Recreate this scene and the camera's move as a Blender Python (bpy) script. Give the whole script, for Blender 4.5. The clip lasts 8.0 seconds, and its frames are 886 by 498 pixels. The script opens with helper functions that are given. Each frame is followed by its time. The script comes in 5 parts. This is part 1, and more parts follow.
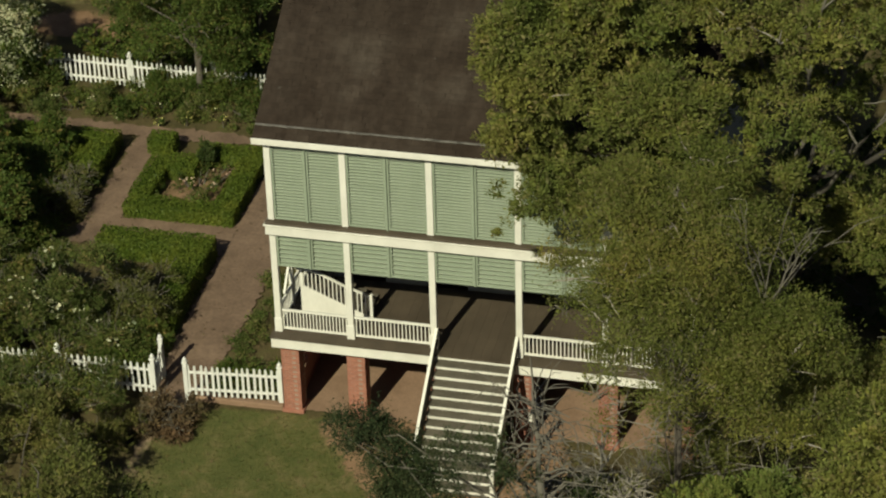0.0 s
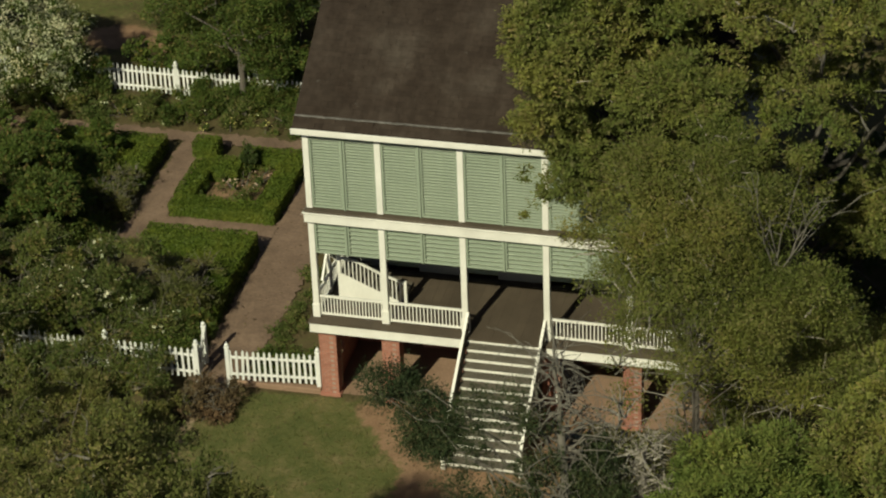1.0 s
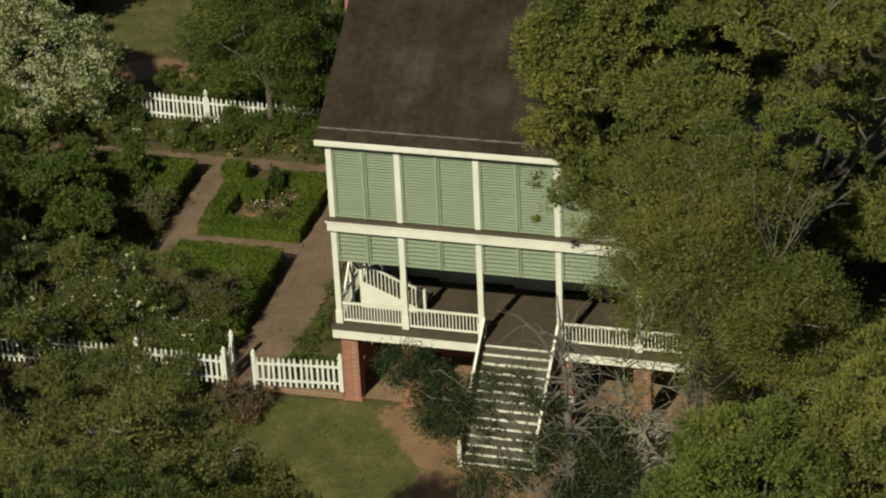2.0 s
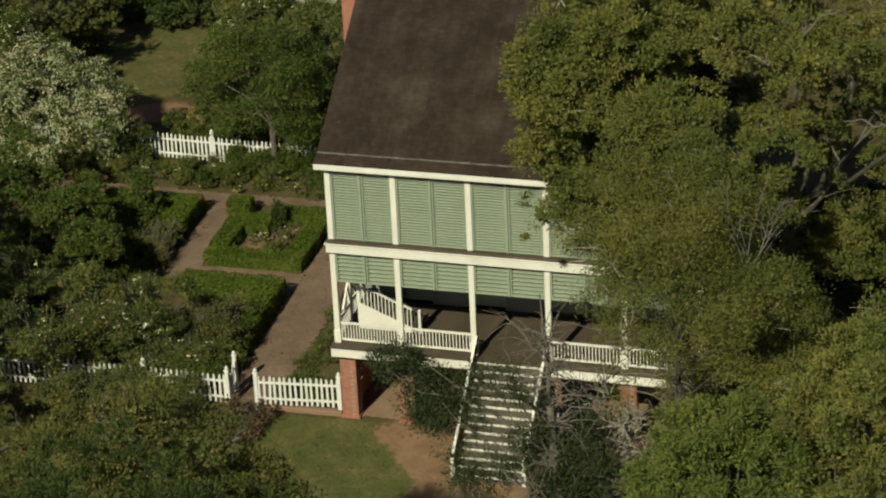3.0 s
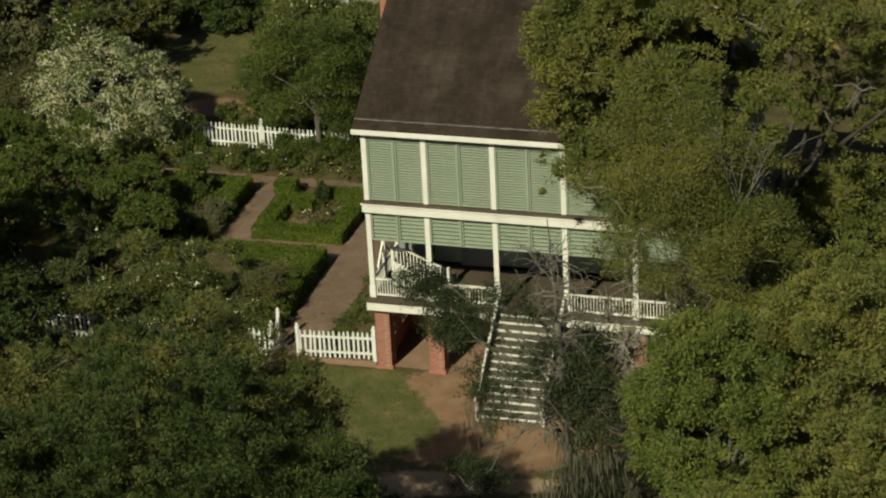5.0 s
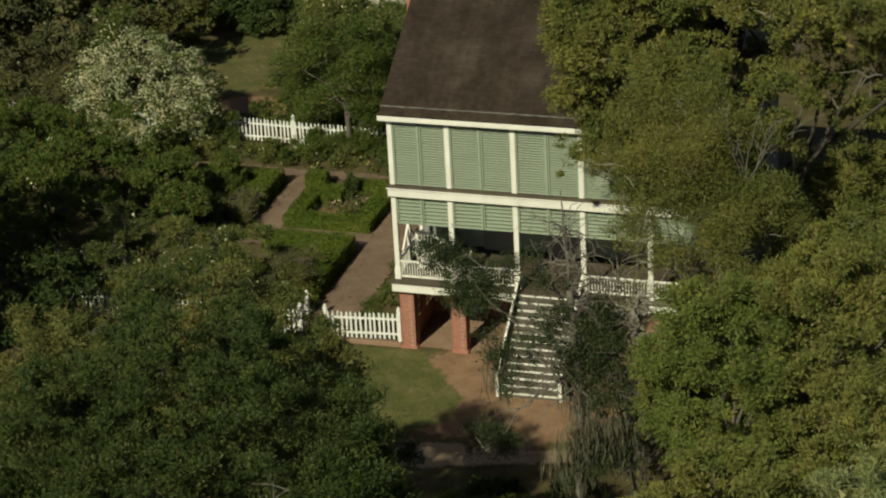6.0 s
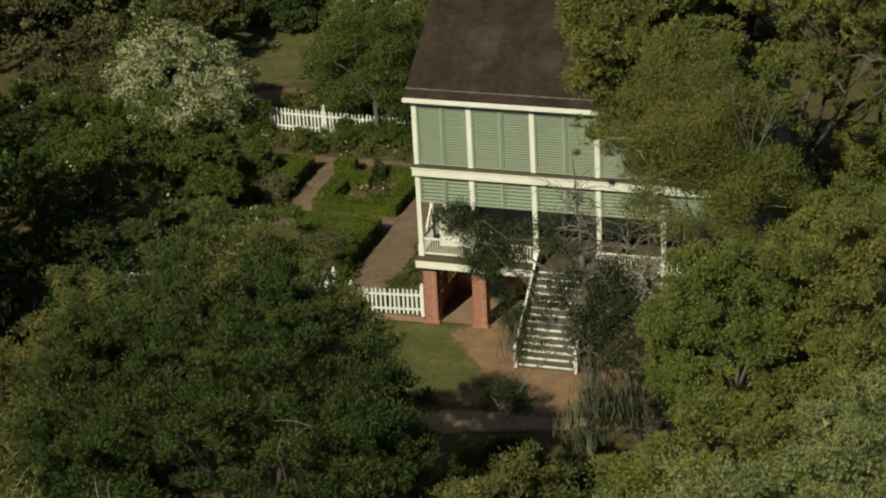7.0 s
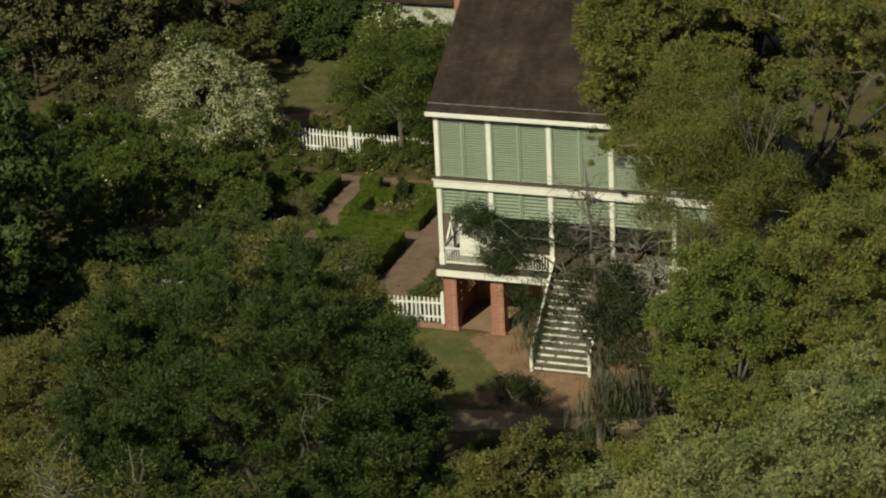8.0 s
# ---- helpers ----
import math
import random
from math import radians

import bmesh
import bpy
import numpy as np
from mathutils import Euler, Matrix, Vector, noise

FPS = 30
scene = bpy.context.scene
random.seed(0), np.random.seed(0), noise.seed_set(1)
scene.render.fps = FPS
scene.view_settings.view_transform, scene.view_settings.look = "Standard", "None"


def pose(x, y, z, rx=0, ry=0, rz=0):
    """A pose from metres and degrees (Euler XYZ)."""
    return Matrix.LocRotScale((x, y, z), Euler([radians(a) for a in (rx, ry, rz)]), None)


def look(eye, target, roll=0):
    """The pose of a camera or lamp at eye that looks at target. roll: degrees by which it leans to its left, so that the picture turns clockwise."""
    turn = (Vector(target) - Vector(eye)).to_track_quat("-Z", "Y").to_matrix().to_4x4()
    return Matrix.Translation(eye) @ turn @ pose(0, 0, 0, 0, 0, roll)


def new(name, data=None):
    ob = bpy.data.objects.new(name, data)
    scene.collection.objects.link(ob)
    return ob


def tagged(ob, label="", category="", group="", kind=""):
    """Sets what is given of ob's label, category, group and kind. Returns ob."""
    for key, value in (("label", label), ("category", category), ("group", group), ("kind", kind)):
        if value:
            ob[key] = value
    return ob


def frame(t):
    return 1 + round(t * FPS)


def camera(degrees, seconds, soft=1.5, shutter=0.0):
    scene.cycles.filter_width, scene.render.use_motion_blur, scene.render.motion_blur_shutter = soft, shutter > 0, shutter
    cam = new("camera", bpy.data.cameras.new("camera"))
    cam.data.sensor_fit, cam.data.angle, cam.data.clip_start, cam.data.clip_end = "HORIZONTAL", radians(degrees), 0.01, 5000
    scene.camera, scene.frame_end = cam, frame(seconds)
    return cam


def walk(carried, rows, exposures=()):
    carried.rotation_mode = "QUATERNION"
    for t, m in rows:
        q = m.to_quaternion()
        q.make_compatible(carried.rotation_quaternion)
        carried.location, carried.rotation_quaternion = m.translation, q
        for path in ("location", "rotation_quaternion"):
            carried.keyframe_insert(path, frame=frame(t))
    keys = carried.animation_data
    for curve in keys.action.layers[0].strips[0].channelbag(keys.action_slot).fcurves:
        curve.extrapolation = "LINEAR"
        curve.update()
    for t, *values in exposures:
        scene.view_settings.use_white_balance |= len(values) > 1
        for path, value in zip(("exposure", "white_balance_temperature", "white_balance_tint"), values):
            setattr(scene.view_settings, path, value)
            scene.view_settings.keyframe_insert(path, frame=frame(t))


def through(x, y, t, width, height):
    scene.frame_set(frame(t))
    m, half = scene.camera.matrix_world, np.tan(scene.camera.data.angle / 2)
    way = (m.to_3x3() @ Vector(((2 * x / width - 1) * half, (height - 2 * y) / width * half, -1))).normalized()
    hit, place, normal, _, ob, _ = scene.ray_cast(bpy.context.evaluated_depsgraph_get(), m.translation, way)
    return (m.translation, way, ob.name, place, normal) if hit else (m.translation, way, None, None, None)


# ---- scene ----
cam = camera(19.93, 8.0, 2.15)
PATH = [
    (0, (17.641, -52.822, 40.124), (5.440, -3.597, 8.062), -1.72),
    (0.5, (18.205, -54.453, 40.053), (5.430, -4.941, 8.662), -2.04),
    (1, (18.833, -56.123, 39.964), (5.415, -6.410, 9.166), -2.26),
    (1.5, (19.471, -57.778, 39.898), (5.497, -7.773, 9.827), -2.49),
    (3, (21.556, -62.870, 39.498), (6.745, -11.533, 12.200), -2.74),
    (3.5, (22.292, -64.581, 39.394), (7.391, -12.875, 12.854), -2.70),
    (4, (23.002, -66.333, 39.297), (7.750, -14.535, 13.138), -2.79),
    (4.5, (23.751, -68.091, 39.206), (7.930, -16.353, 13.268), -2.92),
    (6, (26.071, -73.041, 38.832), (8.750, -21.230, 14.022), -3.19),
    (6.5, (26.908, -74.778, 38.734), (9.054, -23.001, 14.232), -3.11),
    (7, (27.716, -76.615, 38.620), (9.514, -24.790, 14.480), -3.11),
    (7.5, (28.532, -78.498, 38.536), (9.946, -26.517, 15.029), -3.06),
    (8, (29.318, -80.384, 38.479), (10.339, -28.258, 15.617), -2.89),
]
walk(cam, [(t, look(eye, target, roll)) for t, eye, target, roll in PATH])

# ---- light ----
SUN_DIR = Vector((0.21, 1.0, -0.83)).normalized()
world = bpy.data.worlds.new("sky")
scene.world = world
world.use_nodes = True
wn = world.node_tree
sky = wn.nodes.new("ShaderNodeTexSky")
sky.sky_type, sky.sun_disc = "NISHITA", False
sky.sun_elevation = math.asin(-SUN_DIR.z)
sky.sun_rotation = math.atan2(-SUN_DIR.x, -SUN_DIR.y)
wn.links.new(sky.outputs[0], wn.nodes["Background"].inputs[0])
wn.nodes["Background"].inputs[1].default_value = 0.045
sun_data = bpy.data.lights.new("sun", "SUN")
sun_data.energy, sun_data.angle, sun_data.color = 4.75, radians(0.6), (1.0, 0.98, 0.73)
sun = new("sun", sun_data)
sun.matrix_world = Matrix.Translation((-20, -40, 40)) @ SUN_DIR.to_track_quat("-Z", "Y").to_matrix().to_4x4()
rng = np.random.default_rng(7)


# ---- materials ----
class Nodes:
    def __init__(self, name):
        self.mat = bpy.data.materials.new(name)
        self.mat.use_nodes = True
        self.t = self.mat.node_tree
        self.b = self.t.nodes["Principled BSDF"]
        self.out = self.t.nodes["Material Output"]
        self.co = self.t.nodes.new("ShaderNodeTexCoord").outputs["Object"]

    def add(self, kind, **vals):
        n = self.t.nodes.new("ShaderNode" + kind)
        for k, v in vals.items():
            n.inputs[k].default_value = v
        return n

    def link(self, a, b):
        self.t.links.new(a, b)

    def noise(self, scale, detail=4.0, rough=0.6):
        n = self.add("TexNoise", Scale=scale, Detail=detail, Roughness=rough)
        self.link(self.co, n.inputs["Vector"])
        return n.outputs["Fac"]

    def ramp(self, fac, stops):
        r = self.t.nodes.new("ShaderNodeValToRGB")
        el = r.color_ramp.elements
        while len(el) < len(stops):
            el.new(0.5)
        for e, (p, c) in zip(el, stops):
            e.position, e.color = p, (*c, 1)
        self.link(fac, r.inputs[0])
        return r.outputs[0]

    def mix(self, fac, a, b, mode="MIX"):
        m = self.t.nodes.new("ShaderNodeMix")
        m.data_type, m.blend_type = "RGBA", mode
        for sock, v in ((m.inputs[0], fac), (m.inputs[6], a), (m.inputs[7], b)):
            if isinstance(v, (int, float)):
                sock.default_value = v
            elif isinstance(v, tuple):
                sock.default_value = (*v, 1)
            else:
                self.link(v, sock)
        return m.outputs[2]

    def bump(self, height, strength, dist):
        b = self.add("Bump", Strength=strength, Distance=dist)
        self.link(height, b.inputs["Height"])
        self.link(b.outputs[0], self.b.inputs["Normal"])


def surface(name, dark, light, scale=3.0, fine=40.0, rough=0.7, bump=0.3, dist=0.01, vary=0.0, metal=0.0, speck=0.2):
    """Two colours mixed at a large and a small scale, with fine relief."""
    m = Nodes(name)
    big = m.ramp(m.noise(scale), [(0.3, dark), (0.7, light)])
    small = m.ramp(m.noise(fine, 3), [(0.25, (1 - speck * 1.25,) * 3), (0.75, (1 + speck * 0.75,) * 3)])
    col = m.mix(1.0, big, small, "MULTIPLY")
    if vary:
        ob = m.add("ObjectInfo")
        v = m.ramp(ob.outputs["Random"], [(0.0, (1 - vary,) * 3), (1.0, (1 + vary,) * 3)])
        col = m.mix(1.0, col, v, "MULTIPLY")
        ge = m.add("NewGeometry")
        v = m.ramp(ge.outputs["Random Per Island"], [(0.0, (1 - vary,) * 3), (1.0, (1 + vary,) * 3)])
        col = m.mix(1.0, col, v, "MULTIPLY")
    m.link(col, m.b.inputs["Base Color"])
    m.b.inputs["Roughness"].default_value = rough
    m.b.inputs["Metallic"].default_value = metal
    m.bump(m.noise(fine, 4), bump, dist)
    return m.mat


def leafy(name, dark, light, other=None, amount=0.2, shine=0.45, through=0.3, patch=0.35):
    """Leaves: colour by leaf and by patch of the crown, some light let through."""
    m = Nodes(name)
    ge = m.add("NewGeometry")
    per = ge.outputs["Random Per Island"]
    stops = [(0.0, dark), (0.75, light)]
    if other:
        stops = [(0.0, dark), (1 - amount - 0.08, light), (1 - amount, other), (1.0, other)]
    col = m.ramp(per, stops)
    tone = m.ramp(m.noise(patch, 3), [(0.3, (0.66, 0.76, 0.62)), (0.5, (0.98, 0.98, 0.86)), (0.7, (1.30, 1.14, 1.0))])
    col = m.mix(1.0, col, tone, "MULTIPLY")
    tuft = m.add("Attribute")
    tuft.attribute_name = "tone"
    tone = m.ramp(tuft.outputs["Fac"], [(0.0, (0.74, 0.79, 0.8)), (0.5, (1.0, 1.0, 1.0)), (1.0, (1.24, 1.17, 0.98))])
    col = m.mix(1.0, col, tone, "MULTIPLY")
    m.link(col, m.b.inputs["Base Color"])
    m.b.inputs["Roughness"].default_value = shine
    m.b.inputs["Specular IOR Level"].default_value = 0.06
    tr = m.add("BsdfTranslucent")
    m.link(m.mix(1.0, col, (1.1, 1.15, 0.5), "MULTIPLY"), tr.inputs["Color"])
    mx = m.add("MixShader", Fac=through)
    m.link(m.b.outputs[0], mx.inputs[1])
    m.link(tr.outputs[0], mx.inputs[2])
    m.link(mx.outputs[0], m.out.inputs["Surface"])
    return m.mat


M_WHITE = surface("white_paint", (0.60, 0.58, 0.51), (0.73, 0.71, 0.63), 1.2, 25, 0.55, 0.08, 0.003, speck=0.05)
M_FENCE = surface("fence_paint", (0.58, 0.58, 0.54), (0.74, 0.73, 0.68), 1.5, 30, 0.6, 0.1, 0.003, 0.05, speck=0.06)
M_GREEN = surface("green_paint", (0.32, 0.362, 0.270), (0.39, 0.427, 0.325), 0.8, 30, 0.6, 0.1, 0.003, 0.05)
M_GREEND = surface("green_frame_paint", (0.23, 0.275, 0.20), (0.28, 0.325, 0.24), 0.8, 30, 0.6, 0.1, 0.003)


def shingle_material():
    """Old brown shingles: broad stains, streaks down the slope and fine grain, in world size."""
    m = Nodes("weathered_shingle")
    m.co = m.add("NewGeometry").outputs["Position"]
    big = m.ramp(m.noise(0.7, 5, 0.65), [(0.32, (0.024, 0.0165, 0.0117)), (0.52, (0.037, 0.027, 0.020)), (0.72, (0.056, 0.044, 0.034))])
    mp = m.add("Mapping", Scale=(3.2, 0.35, 0.35))
    m.link(m.co, mp.inputs["Vector"])
    n = m.add("TexNoise", Scale=1.0, Detail=5.0, Roughness=0.65)
    m.link(mp.outputs[0], n.inputs["Vector"])
    streak = m.ramp(n.outputs["Fac"], [(0.3, (0.78, 0.76, 0.74)), (0.6, (1.05, 1.05, 1.05)), (0.8, (1.35, 1.36, 1.38))])
    col = m.mix(1.0, big, streak, "MULTIPLY")
    fine = m.ramp(m.noise(9, 3), [(0.25, (0.85,) * 3), (0.75, (1.15,) * 3)])
    col = m.mix(1.0, col, fine, "MULTIPLY")
    for shade in (m.add("ObjectInfo").outputs["Random"], m.add("NewGeometry").outputs["Random Per Island"]):
        col = m.mix(1.0, col, m.ramp(shade, [(0.0, (0.88,) * 3), (1.0, (1.12,) * 3)]), "MULTIPLY")
    fleck = m.ramp(m.noise(3.4, 4, 0.7), [(0.0, (0, 0, 0)), (0.66, (0, 0, 0)), (0.74, (0.55,) * 3)])
    col = m.mix(fleck, col, (0.085, 0.078, 0.064))
    m.link(col, m.b.inputs["Base Color"])
    m.b.inputs["Roughness"].default_value = 0.95
    m.b.inputs["Specular IOR Level"].default_value = 0.15
    m.bump(m.noise(9, 4), 0.3, 0.006)
    return m.mat


M_SHINGLE = shingle_material()
M_LEAD = surface("grey_flashing", (0.06, 0.055, 0.048), (0.22, 0.205, 0.18), 3.5, 20, 0.6, 0.3, 0.004)
M_BRICK = surface("red_brick", (0.25, 0.096, 0.062), (0.325, 0.142, 0.096), 4, 60, 0.85, 0.4, 0.004, 0.12)
M_MORTAR = surface("lime_mortar", (0.27, 0.18, 0.135), (0.34, 0.24, 0.19), 5, 50, 0.95, 0.4, 0.004)
M_FLOOR = surface("worn_floor_boards", (0.056, 0.041, 0.026), (0.084, 0.063, 0.041), 1.2, 30, 0.7, 0.2, 0.003, 0.04)
M_TREAD = surface("grey_brown_tread", (0.066, 0.057, 0.040), (0.105, 0.090, 0.066), 2, 30, 0.7, 0.25, 0.004, 0.06)
M_WALL = surface("pale_wall_paint", (0.17, 0.17, 0.16), (0.23, 0.23, 0.215), 0.7, 20, 0.8, 0.2, 0.004)
M_PAVE = surface("earth_brick_paving", (0.195, 0.118, 0.072), (0.28, 0.178, 0.115), 1.0, 22, 0.9, 0.4, 0.008)
M_PATH = surface("brown_path", (0.105, 0.066, 0.041), (0.195, 0.128, 0.084), 0.8, 10, 0.95, 0.6, 0.015)
M_BARK = surface("grey_bark", (0.06, 0.05, 0.038), (0.14, 0.12, 0.095), 2.5, 30, 0.95, 0.8, 0.02)
M_PALE = surface("pale_dead_wood", (0.17, 0.15, 0.12), (0.30, 0.27, 0.22), 2.5, 30, 0.95, 0.6, 0.01)
M_DARKWOOD = surface("dark_shadowed_wood", (0.03, 0.027, 0.022), (0.06, 0.05, 0.04), 2, 20, 0.8, 0.3, 0.004)
M_TWIG = surface("grey_twig", (0.085, 0.075, 0.058), (0.165, 0.148, 0.118), 2.5, 30, 0.95, 0.6, 0.01)
L_OAK = leafy("oak_leaf", (0.112, 0.126, 0.036), (0.158, 0.172, 0.052), (0.172, 0.152, 0.072), 0.14, 0.5, 0.22, 0.45)
L_PALE = leafy("feathery_leaf", (0.112, 0.126, 0.036), (0.150, 0.162, 0.050), (0.19, 0.17, 0.085), 0.12, 0.55, 0.35, 0.4)
L_DEEP = leafy("evergreen_leaf", (0.032, 0.048, 0.016), (0.058, 0.080, 0.027), (0.085, 0.088, 0.046), 0.06, 0.5, 0.1, 0.5)
L_JUNIPER = leafy("juniper_leaf", (0.024, 0.036, 0.018), (0.044, 0.058, 0.028), (0.07, 0.07, 0.04), 0.08, 0.5, 0.08, 0.5)
L_MOSSY = leafy("mossy_leaf", (0.058, 0.064, 0.030), (0.094, 0.096, 0.046), (0.12, 0.11, 0.07), 0.15, 0.6, 0.14, 0.4)
L_LIME = leafy("fresh_leaf", (0.092, 0.120, 0.033), (0.120, 0.148, 0.042), (0.14, 0.14, 0.052), 0.08, 0.5, 0.16, 0.45)
L_OLIVE = leafy("olive_leaf", (0.076, 0.086, 0.026), (0.118, 0.124, 0.042), (0.165, 0.142, 0.072), 0.15, 0.55, 0.16, 0.45)
L_SILVER = leafy("silvery_leaf", (0.150, 0.172, 0.078), (0.205, 0.222, 0.105), (0.24, 0.235, 0.125), 0.15, 0.55, 0.2, 0.5)
L_HEDGE = leafy("box_leaf", (0.050, 0.076, 0.014), (0.110, 0.142, 0.026), None, 0.1, 0.4, 0.25, 1.2)
L_BUSH = leafy("bush_leaf", (0.050, 0.080, 0.021), (0.094, 0.124, 0.034), (0.15, 0.12, 0.05), 0.08, 0.45, 0.25, 0.8)
L_SCRUB = leafy("scrub_leaf", (0.066, 0.092, 0.028), (0.115, 0.138, 0.044), (0.18, 0.15, 0.08), 0.12, 0.5, 0.25, 0.8)
L_WHITE = leafy("white_petal", (0.42, 0.42, 0.29), (0.66, 0.65, 0.50), None, 0.1, 0.6, 0.3, 1.0)
L_PINK = leafy("pink_petal", (0.55, 0.32, 0.30), (0.75, 0.55, 0.50), None, 0.1, 0.6, 0.3, 1.0)
L_YELLOW = leafy("yellow_petal", (0.50, 0.46, 0.14), (0.62, 0.58, 0.24), None, 0.1, 0.6, 0.3, 1.0)
L_MOSS = leafy("hanging_moss", (0.10, 0.095, 0.07), (0.18, 0.165, 0.13), None, 0.1, 0.8, 0.25, 1.0)
L_GRASS = leafy("grass_blade", (0.066, 0.080, 0.025), (0.110, 0.114, 0.038), (0.19, 0.152, 0.070), 0.2, 0.6, 0.2, 0.8)
L_LITTER = leafy("dry_leaf", (0.050, 0.034, 0.022), (0.125, 0.088, 0.055), None, 0.1, 0.7, 0.1, 1.0)


# ---- mesh helpers ----
def put(name, me, parent=None, label="", category="", group="", kind=""):
    ob = new(name, me)
    if parent:
        ob.parent = parent
    return tagged(ob, label, category, group, kind)


def thing(name, label, category, at=(0, 0, 0), group=""):
    ob = new(name)
    ob.location = at
    ob.empty_display_size = 0.2
    return tagged(ob, label, category, group)


def np_mesh(name, verts, faces, mat, smooth=False):
    me = bpy.data.meshes.new(name)
    me.from_pydata(np.asarray(verts, float), [], np.asarray(faces, int))
    me.materials.append(mat)
    if smooth:
        me.shade_smooth()
    return me


def bm_mesh(name, bm, mat):
    me = bpy.data.meshes.new(name)
    bm.to_mesh(me)
    bm.free()
    me.materials.append(mat)
    return me


def box_bm(boxes, bevel=0.0):
    """Boxes (x0, x1, y0, y1, z0, z1) in one bmesh."""
    bm = bmesh.new()
    for x0, x1, y0, y1, z0, z1 in boxes:
        v = [bm.verts.new(p) for p in ((x0, y0, z0), (x1, y0, z0), (x1, y1, z0), (x0, y1, z0), (x0, y0, z1), (x1, y0, z1), (x1, y1, z1), (x0, y1, z1))]
        for f in ((3, 2, 1, 0), (4, 5, 6, 7), (0, 1, 5, 4), (1, 2, 6, 5), (2, 3, 7, 6), (3, 0, 4, 7)):
            bm.faces.new([v[i] for i in f])
    if bevel:
        bmesh.ops.bevel(bm, geom=bm.edges[:], offset=bevel, segments=1, affect="EDGES", profile=0.5)
    return bm


def part(name, bm, material, parent, label=""):
    return put(name, bm_mesh(name, bm, material), parent, label)


def slab(name, x0, x1, y0, y1, z0, z1, mat, parent=None, bevel=0.008, **tags):
    return put(name, bm_mesh(name, box_bm([(x0, x1, y0, y1, z0, z1)], bevel), mat), parent, **tags)


def prism(name, outline, axis, a, b, mat, parent=None, bevel=0.0, **tags):
    """A flat outline drawn out along an axis: 'x' takes (y, z), 'y' takes (x, z), 'z' takes (x, y)."""
    bm = bmesh.new()
    rows = []
    for d in (a, b):
        rows.append([bm.verts.new({"x": (d, p, q), "y": (p, d, q), "z": (p, q, d)}[axis]) for p, q in outline])
    n = len(outline)
    bm.faces.new(rows[0])
    bm.faces.new(rows[1][::-1])
    for i in range(n):
        bm.faces.new((rows[0][i], rows[1][i], rows[1][(i + 1) % n], rows[0][(i + 1) % n]))
    bmesh.ops.recalc_face_normals(bm, faces=bm.faces[:])
    if bevel:
        bmesh.ops.bevel(bm, geom=bm.edges[:], offset=bevel, segments=1, affect="EDGES", profile=0.5)
    return put(name, bm_mesh(name, bm, mat), parent, **tags)


def bar_bm(bm, a, b, w, h):
    """A straight bar from a to b, w wide and h high, in bm."""
    a, b = Vector(a), Vector(b)
    d = (b - a).normalized()
    s = d.cross(Vector((0, 0, 1)))
    s = s.normalized() if s.length > 1e-4 else Vector((1, 0, 0))
    u = s.cross(d).normalized()
    v = [bm.verts.new(p + s * (i * w / 2) + u * (j * h / 2)) for p in (a, b) for i, j in ((-1, -1), (1, -1), (1, 1), (-1, 1))]
    for f in ((0, 1, 2, 3), (7, 6, 5, 4), (0, 4, 5, 1), (1, 5, 6, 2), (2, 6, 7, 3), (3, 7, 4, 0)):
        bm.faces.new([v[i] for i in f])
    return bm


def tubes(paths, sides=7):
    """Tapered tubes: each path is (points, radii). Returns vertices and faces."""
    V, F = [], []
    ang = np.linspace(0, 2 * np.pi, sides, endpoint=False)
    for pts, rad in paths:
        pts = np.asarray(pts, float)
        base = len(V)
        for i, p in enumerate(pts):
            d = pts[min(i + 1, len(pts) - 1)] - pts[max(i - 1, 0)]
            d = d / (np.linalg.norm(d) + 1e-9)
            ref = np.array((1.0, 0, 0)) if abs(d[2]) > 0.8 else np.array((0, 0, 1.0))
            s = np.cross(d, ref)
            s /= np.linalg.norm(s)
            u = np.cross(s, d)
            for a in ang:
                V.append(p + rad[i] * (np.cos(a) * s + np.sin(a) * u))
        for i in range(len(pts) - 1):
            for k in range(sides):
                k2 = (k + 1) % sides
                F.append((base + i * sides + k, base + i * sides + k2, base + (i + 1) * sides + k2, base + (i + 1) * sides + k))
    return V, F


def gz(x, y):
    """Height of the ground: it rises gently behind the front of the house."""
    return 0.012 * np.clip(np.asarray(y, float) - 1.0, 0, 19)


